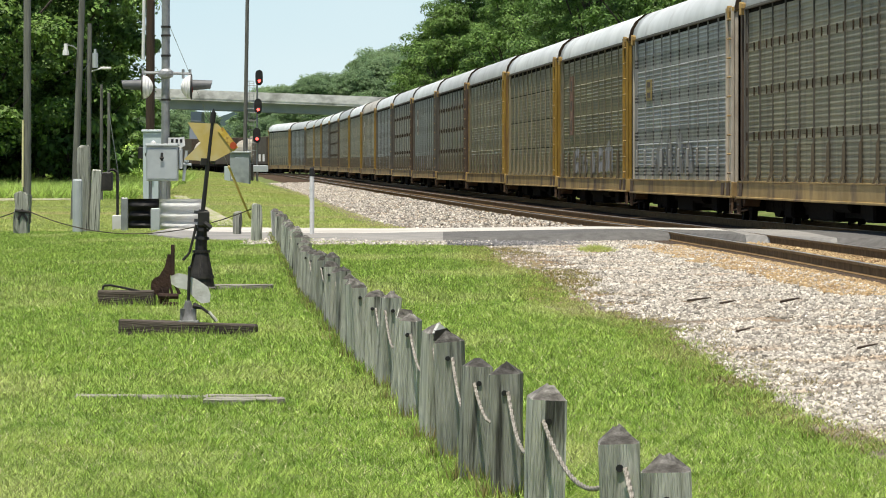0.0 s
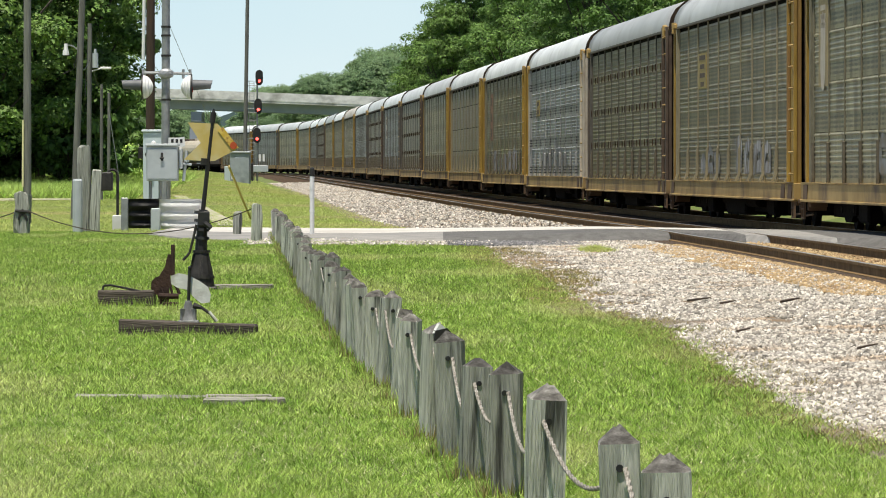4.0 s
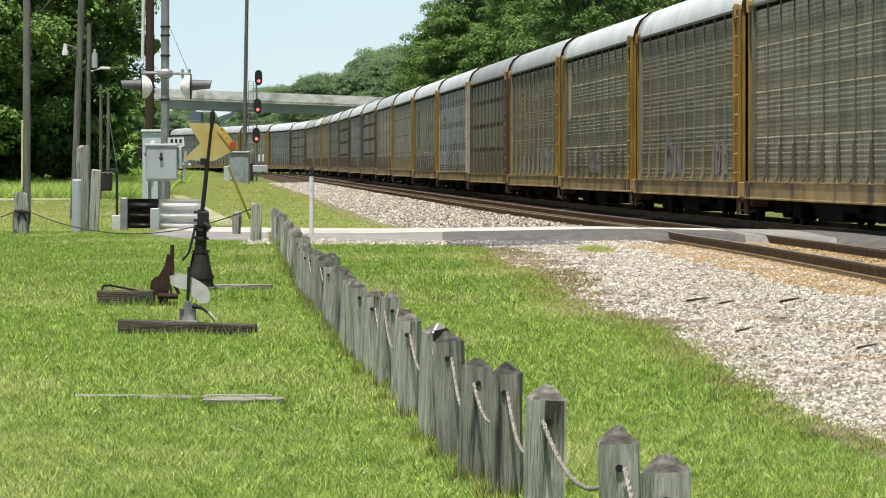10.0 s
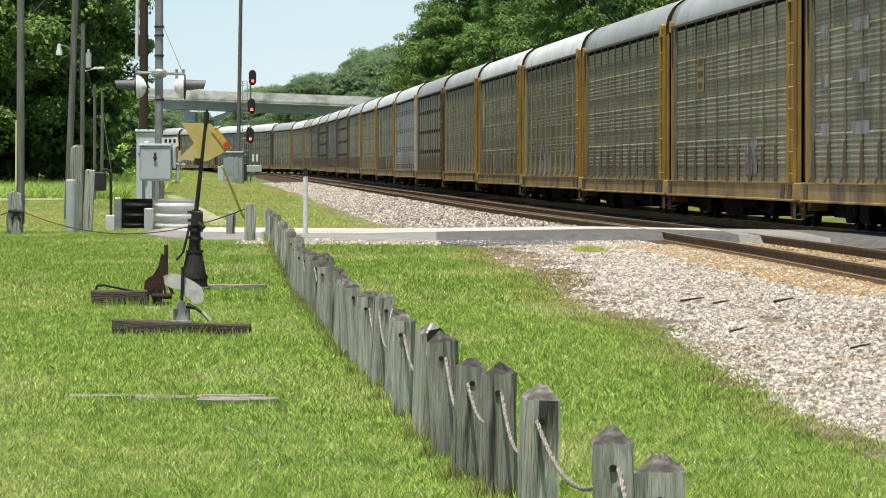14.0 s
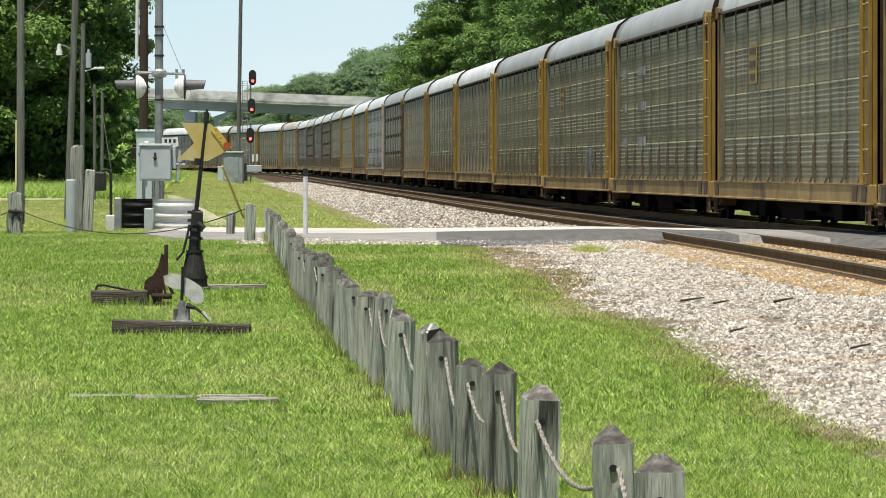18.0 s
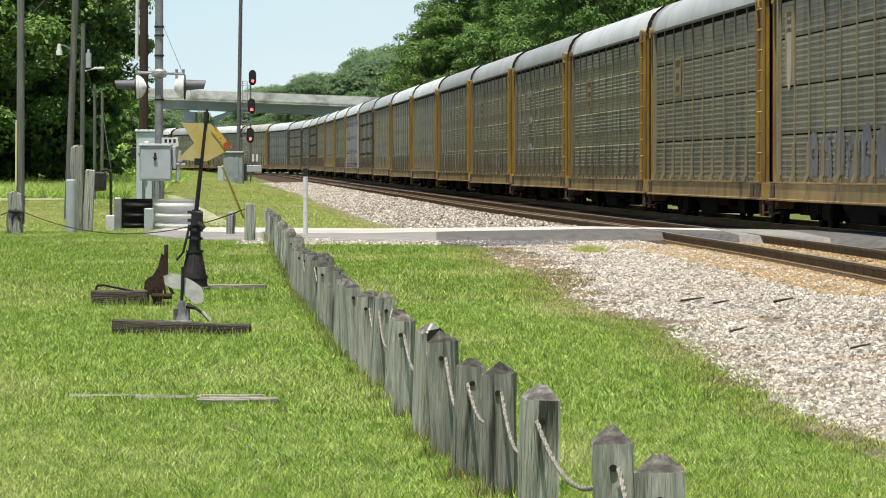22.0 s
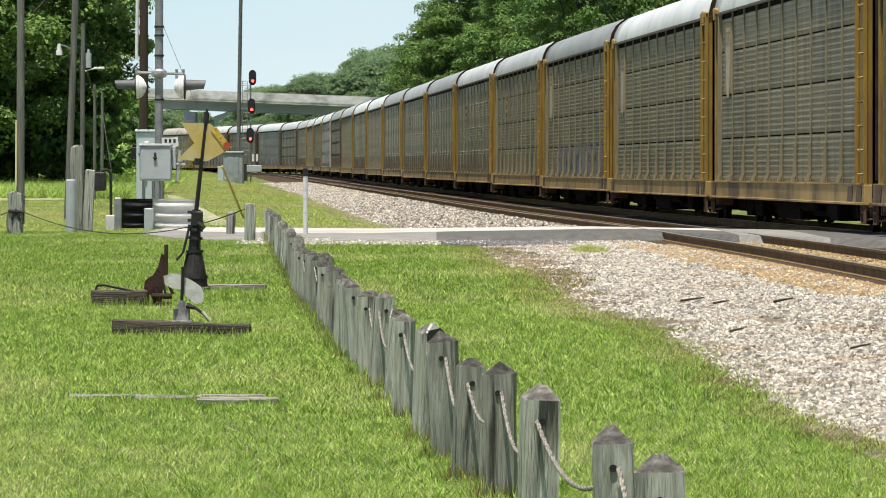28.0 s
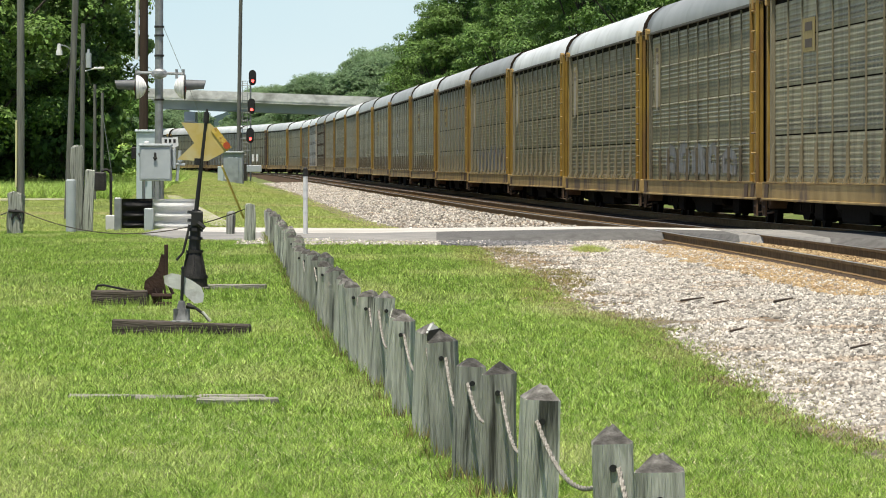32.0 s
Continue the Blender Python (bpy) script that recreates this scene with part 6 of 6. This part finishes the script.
p7 = utility_pole(-12.9, 330.0, 0.135, 16.5, 0.28, "tall slim grey pole beside the relay house", M_POLE)
bm = bmesh.new()
rod(bm, (-7.75, 135.0, 6.48), (-5.67, 150.0, 0.02), 0.0065, seg=6)
g = finish("guy_wire", bm, M_ALU)
tagged(g, "thin steel guy wire anchored in the lawn", "wire")
bm = bmesh.new()
rod(bm, (-6.17, 146.4, 1.58), (-5.685, 149.9, 0.07), 0.035, seg=8)
gg = finish("guy_guard", bm, M_YELLOW)
tagged(gg, "yellow plastic guy wire guard", "guy guard")
bm = bmesh.new()
for a, b, s in (((-10.9, 150, 4.6), (-13.2, 190, 5.6), 0.3), ((-13.2, 190, 5.9), (-14.45, 215, 4.9), 0.3)):
    a, b = Vector(a), Vector(b)
    pts = [a.lerp(b, i / 10) - Vector((0, 0, 4 * s * (i / 10) * (1 - i / 10))) for i in range(11)]
    for q0, q1 in zip(pts[:-1], pts[1:]):
        rod(bm, q0, q1, 0.012, seg=4)
tagged(finish("overhead_wire", bm, M_BLACK), "dark overhead service wires between the poles", "wire")


# ---- far signal and relay house ----
def block_signal():
    t = thing("block_signal", pose(-14.25, 390.0, 0.42), "tall railway signal with three red lights", "railway signal")
    bm = bmesh.new()
    rod(bm, (0, 0, -0.3), (0.0, 0, 8.6), 0.075, seg=10)
    part("mast", bm, M_ALU, t)
    for i, (z, dx) in enumerate(((8.17, 0.16), (5.98, 0.08), (3.74, -0.02))):
        bm = bmesh.new()
        pts = []
        for k in range(24):
            a = 2 * math.pi * k / 24
            pts.append((0.29 * math.cos(a), z + 0.33 * math.sin(a) + (0.26 if math.sin(a) > 0 else -0.26)))
        slab(bm, pts, 1, -0.22, -0.16)
        rod(bm, (0, -0.16, z), (0, 0.02, z), 0.2, seg=10)
        h = part("signal_head", bm, M_BLACK, t, "black oval signal head")
        h.matrix_basis = pose(dx, 0, 0)
        bm = bmesh.new()
        rod(bm, (0.02, -0.26, z - 0.26), (0.02, -0.23, z - 0.26), 0.11, seg=16)
        part("lit_lens", bm, M_RED, h, "glowing red lens")
        bm = bmesh.new()
        n = 10
        for k in range(n):
            a0, a1 = math.pi * k / n, math.pi * (k + 1) / n
            bm.faces.new([bm.verts.new(p) for p in ((0.02 + 0.17 * math.cos(a0), -0.22, z - 0.26 + 0.17 * math.sin(a0)), (0.02 + 0.17 * math.cos(a1), -0.22, z - 0.26 + 0.17 * math.sin(a1)),
                                                    (0.02 + 0.16 * math.cos(a1), -0.5, z - 0.28 + 0.16 * math.sin(a1)), (0.02 + 0.16 * math.cos(a0), -0.5, z - 0.28 + 0.16 * math.sin(a0)))])
        part("visor", bm, M_BLACK, h)
    bm = bmesh.new()
    for x in (-0.62, -0.25):
        rod(bm, (x, 0.1, -0.3), (x, 0.1, 7.9), 0.025, seg=5)
    part("ladder_rails", bm, M_ALU, t)
    bm = bmesh.new()
    rod(bm, (-0.62, 0.1, 0), (-0.25, 0.1, 0), 0.018, seg=5)
    r0 = None
    for i in range(24):
        if r0 is None:
            r0 = part("ladder_rung", bm, M_ALU, t)
            r0.matrix_basis = pose(0, 0, 0.35 + i * 0.32)
        else:
            again(r0, t, pose(0, 0, 0.35 + i * 0.32))
    for z in (2.6, 4.9, 7.0):
        bm = bmesh.new()
        for a, b in (((-0.75, -0.3, 0), (0.0, -0.3, 0)), ((-0.75, -0.3, 0.55), (0.0, -0.3, 0.55)), ((-0.75, -0.3, 0), (-0.75, -0.3, 0.9)), ((-0.75, 0.3, 0), (-0.75, 0.3, 0.9)),
                     ((-0.75, -0.3, 0.9), (-0.75, 0.3, 0.9)), ((-0.75, -0.3, 0.9), (-0.3, -0.3, 0.9)), ((-0.75, -0.3, 0.0), (-0.75, 0.3, 0.0)), ((0.0, -0.3, 0.0), (0.0, 0.3, 0.0))):
            rod(bm, a, b, 0.03, seg=5)
        o = part("platform_cage", bm, M_ALU, t)
        o.matrix_basis = pose(0, 0, z)
    bm = bmesh.new()
    box(bm, -0.3, 0.85, -0.25, -0.2, 0.95, 1.45, 0.02)
    part("sign_board", bm, M_GREYBOX, t, "pale grey board")
    for x in (0.12, 0.42):
        bm = bmesh.new()
        box(bm, x, x + 0.16, -0.26, -0.2, 1.75, 2.3)
        part("number_bar", bm, M_WHITE, t)
    bm = bmesh.new()
    box(bm, -0.9, -0.3, -0.3, 0.3, 0.0, 1.6, 0.03)
    part("case", bm, M_DARKIRON, t)


block_signal()


M_RELAY = mat("dull_grey_sheet", (0.33, 0.37, 0.39), (0.39, 0.43, 0.45), 2, 0.6, 0.1, 0.05, 10, (0.23, 0.25, 0.25), 0.8, 0.4)


def relay_house():
    t = thing("relay_house", pose(-13.45, 330.0, 0.25), "small grey sheet-metal relay house", "equipment house")
    bm = bmesh.new()
    box(bm, -0.32, 0.92, -1.2, 1.2, -0.2, 2.35, 0.02)
    part("body", bm, M_RELAY, t)
    bm = bmesh.new()
    box(bm, -0.38, 0.98, -1.28, 1.28, 2.35, 2.45, 0.02)
    part("roof", bm, M_GREYBOX, t)
    bm = bmesh.new()
    box(bm, -0.05, 0.65, -1.23, -1.2, 0.1, 2.05, 0.01)
    part("door", bm, M_RELAY, t)
    bm = bmesh.new()
    box(bm, -0.72, -0.36, -0.5, -0.1, -0.2, 1.5, 0.02)
    part("side_case", bm, M_PALEBOX, t)
    bm = bmesh.new()
    box(bm, -0.24, -0.08, -1.26, -1.2, 0.65, 1.0)
    part("label_plate", bm, M_WHITE, t)


relay_house()


# ---- pale tracks, sticks ----
def patch(name, pts, material, label, lift=0.012):
    bm = bmesh.new()
    vs = [bm.verts.new((x, y, ground_z(x, y) + lift)) for x, y in pts]
    bm.faces.new(vs)
    tagged(finish(name, bm, material), label, name.replace("_", " "), kind="structure")


patch("gravel_lane", [(-60, 205), (-19.5, 208), (-15.2, 214), (-15.5, 218), (-20, 218), (-60, 217)], M_PATH, "pale gravel lane in the grass", 0.03)
patch("worn_path", [(-5.9, 134), (-5.3, 134), (-9.0, 190), (-11.7, 230), (-12.2, 230), (-9.6, 190)], M_PATH, "pale worn wheel path in the grass", 0.02)
patch("worn_path", [(-8.6, 150), (-7.6, 150), (-9.5, 176), (-10.3, 176)], M_PATH, "pale worn wheel path in the grass", 0.02)

rs = np.random.RandomState(3)


def stick(x, y, ln, rz, r):
    bm = bmesh.new()
    rod(bm, (-ln / 2, 0, 0), (0, 0.01, 0.015), r, r * 0.9, seg=6)
    rod(bm, (0, 0.01, 0.015), (ln / 2, 0, 0.03), r * 0.9, r * 0.5, seg=6)
    z = 0.03 + 0.02 * max(0, x - edge_x(y))
    o = finish("stick", bm, M_TIE)
    o.matrix_world = pose(x, y, z + 0.02, 0, 0, rz)
    tagged(o, "dark dead stick lying on the stones", "stick", "sticks on the stones")


for a in ((2.72, 54.0, 0.30, 32, 0.013), (3.62, 53.0, 0.42, 58, 0.015), (2.95, 52.7, 0.18, -28, 0.012), (3.3, 39.5, 0.22, 40, 0.010), (2.6, 44.0, 0.14, -35, 0.010)):
    stick(*a)


# ---- stones ----
def stones(n, y0, y1, xa, xb, size, zf, seed, flat=0.7, bias=1.0):
    """Loose angular stones, eight faces each."""
    r = np.random.RandomState(seed)
    y = y0 + (y1 - y0) * r.rand(n)
    lo = np.array([xa(v) for v in y])
    hi = np.array([xb(v) for v in y])
    x = hi - (hi - lo) * r.rand(n) ** bias
    keep = np.array([noise.noise((a * 1.1, b * 0.30, 9.0)) + 0.35 * noise.noise((a * 4, b * 1.2, 2.0)) for a, b in zip(x, y)]) < 0.55 + 0.12 * r.rand(n)
    x, y = x[keep], y[keep]
    n = len(x)
    z = np.array([zf(a, b) for a, b in zip(x, y)])
    s = size * (0.55 + 0.9 * r.rand(n) ** 2)
    c = np.stack([x, y, z + s * 0.25], axis=1)
    q = r.normal(size=(n, 3, 3))
    u = q[:, 0] / np.linalg.norm(q[:, 0], axis=1)[:, None]
    w = np.cross(u, q[:, 1])
    w /= np.linalg.norm(w, axis=1)[:, None]
    v = np.cross(w, u)
    k = 0.6 + 0.6 * r.rand(n, 3)
    tip = [c + u * (s * k[:, 0])[:, None], c - u * (s * k[:, 0])[:, None] * 0.8, c + v * (s * k[:, 1])[:, None], c - v * (s * k[:, 1])[:, None] * 0.9,
           c + w * (s * k[:, 2])[:, None] * flat, c - w * (s * k[:, 2])[:, None] * flat]
    faces = ((0, 2, 4), (2, 1, 4), (1, 3, 4), (3, 0, 4), (2, 0, 5), (1, 2, 5), (3, 1, 5), (0, 3, 5))
    verts = np.stack(tip, axis=1).reshape(-1, 3)
    idx = (np.arange(n)[:, None, None] * 6 + np.array(faces)[None]).reshape(-1)
    me = bpy.data.meshes.new("stones")
    me.vertices.add(len(verts))
    me.vertices.foreach_set("co", verts.astype(np.float32).ravel())
    me.loops.add(len(idx))
    me.loops.foreach_set("vertex_index", idx.astype(np.int32))
    nf = len(idx) // 3
    me.polygons.add(nf)
    me.polygons.foreach_set("loop_start", np.arange(0, nf * 3, 3, dtype=np.int32))
    me.polygons.foreach_set("loop_total", np.full(nf, 3, dtype=np.int32))
    me.update(calc_edges=True)
    me.validate()
    return me


def bed_z(x, y):
    e, xn = edge_x(y), near_track_x(y)
    return float(np.interp(x, (e - 0.25, e, e + 0.5 * (xn - 1.5 - e), xn - 1.55, xn - 1.15), (-0.06, 0.012, 0.035, 0.06, 0.068))) + rise(y)


def bare(y):
    """Width of the bare dirt strip between grass and stones."""
    return float(np.interp(y, (50, 66, 80, 93, 99), (0.0, 0.5, 0.85, 0.6, 0.0)))


def add_stones(me, material, label):
    me.materials.append(material)
    tagged(new("ballast_stones", me), label, "ballast", kind="stuff")


add_stones(stones(33000, 25, 45, lambda y: edge_x(y) - 0.3 + 0.45 * noise.noise((y * 0.6, 0, 0)), lambda y: min(near_track_x(y) - 1.1, 0.0875 * y + 0.6), 0.026, bed_z, 1),
           M_STONE, "loose pale crushed stones beside the track")
add_stones(stones(78000, 45, 100, lambda y: edge_x(y) + 0.12 + bare(y) + 0.8 * noise.noise((y * 0.45, 0, 0)), lambda y: near_track_x(y) - 1.35, 0.030, bed_z, 2),
           M_STONE, "loose pale crushed stones beside the track")
add_stones(stones(21000, 56, 94, lambda y: near_track_x(y) - 2.2 + 0.35 * noise.noise((y * 0.5, 3, 0)), lambda y: near_track_x(y) - 1.16, 0.030, lambda x, y: 0.062, 3, bias=1.9), M_RUSTSTONE, "rust-stained crushed stones at the rail")
add_stones(stones(9000, 60, 100, lambda y: near_track_x(y) - 0.65, lambda y: near_track_x(y) + 0.65, 0.036, lambda x, y: 0.06, 4), M_RUSTSTONE, "rust-stained crushed stones between the rails")
add_stones(stones(3200, 52, 99, lambda y: edge_x(y) - 0.1, lambda y: edge_x(y) + 0.2 + 1.6 * bare(y), 0.024, bed_z, 7), M_STONE, "scattered small stones on bare dirt")
add_stones(stones(24000, 114, 390, lambda y: edge_x(y) - 0.3, lambda y: near_track_x(y) - 0.9, 0.055, bed_z, 5), M_STONE, "loose pale stones beyond the crossing")
add_stones(stones(9000, 97, 104.5, lambda y: -3.9, lambda y: edge_x(y) + 0.5, 0.045, lambda x, y: 0.02, 6), M_STONE, "loose stones along the road edge")
add_stones(stones(5200, 95.5, 101.3, lambda y: 0.1, lambda y: 2.7, 0.042, lambda x, y: 0.03, 8), M_DARKSTONE, "dark blue-grey stones along the asphalt edge")


# ---- grass ----
def blades(n, y0, y1, xa, xb, hgt, wid, seed, lean=0.5):
    r = np.random.RandomState(seed)
    y = y0 + (y1 - y0) * r.rand(n)
    lo = np.array([xa(v) for v in y])
    hi = np.array([xb(v) for v in y])
    x = lo + (hi - lo) * r.rand(n)
    # thin out and vary the height in patches
    pn = np.array([noise.noise((a * 5.0, b * 1.2, 3.0)) + 0.5 * noise.noise((a * 1.3, b * 0.5, 3.0)) for a, b in zip(x, y)])
    z = np.array([ground_z(a, b) for a, b in zip(x, y)])
    h = hgt * (0.55 + 0.75 * r.rand(n)) * (1 + 0.45 * pn)
    a = r.rand(n) * 2 * np.pi
    w = wid * (0.6 + 0.7 * r.rand(n))
    side = np.stack([np.cos(a), np.sin(a), np.zeros(n)], axis=1) * w[:, None]
    base = np.stack([x, y, z - 0.005], axis=1)
    d = r.normal(scale=lean, size=(n, 2)) * h[:, None]
    tip = base + np.stack([d[:, 0], d[:, 1], h], axis=1)
    return np.stack([base - side, base + side, tip], axis=1).reshape(-1, 3)


def add_grass(v, material, name, label):
    o = raw(name, v, 3, material)
    tagged(o, label, "grass", kind="stuff")


def left(y):
    return -0.0885 * y - 0.4


def right(y):
    return min(edge_x(y) - 0.12 + 0.4 * noise.noise((y * 0.45, 7.0, 0)), 0.0885 * y + 0.3)


def post_tufts(seed):
    """Longer uncut grass round the feet of the fence posts."""
    r = np.random.RandomState(seed)
    out = []
    for y in FENCE_Y:
        n = 150
        a = r.rand(n) * 2 * np.pi
        d = 0.085 + 0.09 * r.rand(n) ** 2
        x = fence_x(y) + d * np.cos(a)
        yy = y + d * np.sin(a)
        base = np.stack([x, yy, np.full(n, ground_z(fence_x(y), y) - 0.005)], axis=1)
        w = (0.0022 + 0.00008 * y) * (0.6 + 0.8 * r.rand(n))
        b = r.rand(n) * 2 * np.pi
        side = np.stack([np.cos(b), np.sin(b), np.zeros(n)], axis=1) * w[:, None]
        h = 0.05 + 0.08 * r.rand(n)
        tip = base + np.stack([r.normal(scale=0.3, size=n) * h, r.normal(scale=0.3, size=n) * h, h], axis=1)
        out.append(np.stack([base - side, base + side, tip], axis=1).reshape(-1, 3))
    return np.concatenate(out)


add_grass(post_tufts(31), M_GRASS, "post_foot_grass", "uncut grass round the fence post feet")
add_grass(post_tufts(32), M_DRYGRASS, "post_foot_grass", "dry grass round the fence post feet")
def tie_tufts(seed):
    """Uncut grass along the old ties."""
    r = np.random.RandomState(seed)
    out = []
    for x0, x1, y, h0 in ((-2.85, -1.6, 44.27, 0.10), (-3.7, -2.8, 53.86, 0.12), (-2.8, -2.0, 61.45, 0.07), (-2.35, -1.0, 31.1, 0.06), (-2.35, -1.0, 31.6, 0.075)):
        n = int(260 * (x1 - x0))
        x = x0 + (x1 - x0) * r.rand(n)
        yy = y - 0.10 * r.rand(n)
        base = np.stack([x, yy, np.full(n, -0.005)], axis=1)
        w = 0.004 * (0.6 + 0.8 * r.rand(n))
        side = np.stack([w, np.zeros(n), np.zeros(n)], axis=1)
        h = h0 * (0.4 + 0.9 * r.rand(n) ** 2)
        tip = base + np.stack([r.normal(scale=0.35, size=n) * h, np.zeros(n), h], axis=1)
        out.append(np.stack([base - side, base + side, tip], axis=1).reshape(-1, 3))
    return np.concatenate(out)


add_grass(tie_tufts(33), M_GRASS, "tie_edge_grass", "uncut grass along the old ties")
LAWN = "short sunlit mown grass"
add_grass(blades(240000, 12.5, 30, left, right, 0.037, 0.0042, 1, 0.75), M_GRASS, "lawn_grass", LAWN)
add_grass(blades(210000, 30, 56, left, right, 0.044, 0.0072, 2, 0.7), M_GRASS, "lawn_grass", LAWN)
add_grass(blades(190000, 56, 104, left, lambda y: min(right(y), 0.0885 * y), 0.055, 0.0115, 3), M_GRASS, "lawn_grass", LAWN)
add_grass(blades(260000, 118, 400, left, lambda y: edge_x(y), 0.05, 0.013, 4, 0.9), M_VERGE, "verge_grass", "rough grass beyond the road")
add_grass(blades(46000, 26, 100, lambda y: edge_x(y) - 0.45, lambda y: edge_x(y) + 0.45 + 0.6 * bare(y), 0.045, 0.007, 5, 0.9), M_DRYGRASS, "dry_grass", "dry brown grass at the stone edge")
add_grass(blades(90000, 218, 262, lambda y: -0.0885 * y - 2, lambda y: -13.2 - (y - 218) * 0.05, 0.55, 0.022, 6, 0.8), M_WEED, "tall_weeds", "tall bright green weeds before the wood")
add_grass(blades(12000, 262, 330, lambda y: -0.0885 * y, lambda y: -14.0 - (y - 262) * 0.03, 0.6, 0.035, 7, 0.8), M_WEED, "tall_weeds", "tall bright green weeds before the wood")
add_grass(blades(40000, 380, 640, lambda y: -0.052 * y, lambda y: on_train_track(y)[0] - 9.0, 0.12, 0.05, 8), M_VERGE, "verge_grass", "rough grass beside the far track")
add_grass(blades(26000, 26, 100, lambda y: edge_x(y) - 0.6, lambda y: edge_x(y) + 0.1, 0.05, 0.006, 9, 0.7), M_GRASS, "edge_grass", "thin grass creeping into the stones")
add_grass(blades(36000, 12.5, 34, left, right, 0.034, 0.0038, 11, 1.4), M_STRAW, "straw_clippings", "dry pale clippings lying in the lawn")
add_grass(blades(30000, 34, 100, left, lambda y: min(right(y), 0.0885 * y), 0.044, 0.0058, 12, 1.3), M_STRAW, "straw_clippings", "dry pale clippings lying in the lawn")
add_grass(blades(2600, 86.6, 90.2, lambda y: 2.38 + 0.1 * abs(y - 88.4), lambda y: 2.98 - 0.1 * abs(y - 88.4), 0.13, 0.010, 13, 0.8), M_VERGE, "weed_tuft", "yellow-green weed tuft in the stones")
add_grass(blades(60000, 102.5, 119, left, lambda y: float(np.interp(y, (102.5, 106, 114, 119), (-4.3, -5.7, -6.8, -7.0))), 0.06, 0.010, 14), M_GRASS, "lawn_grass", LAWN)

motions()
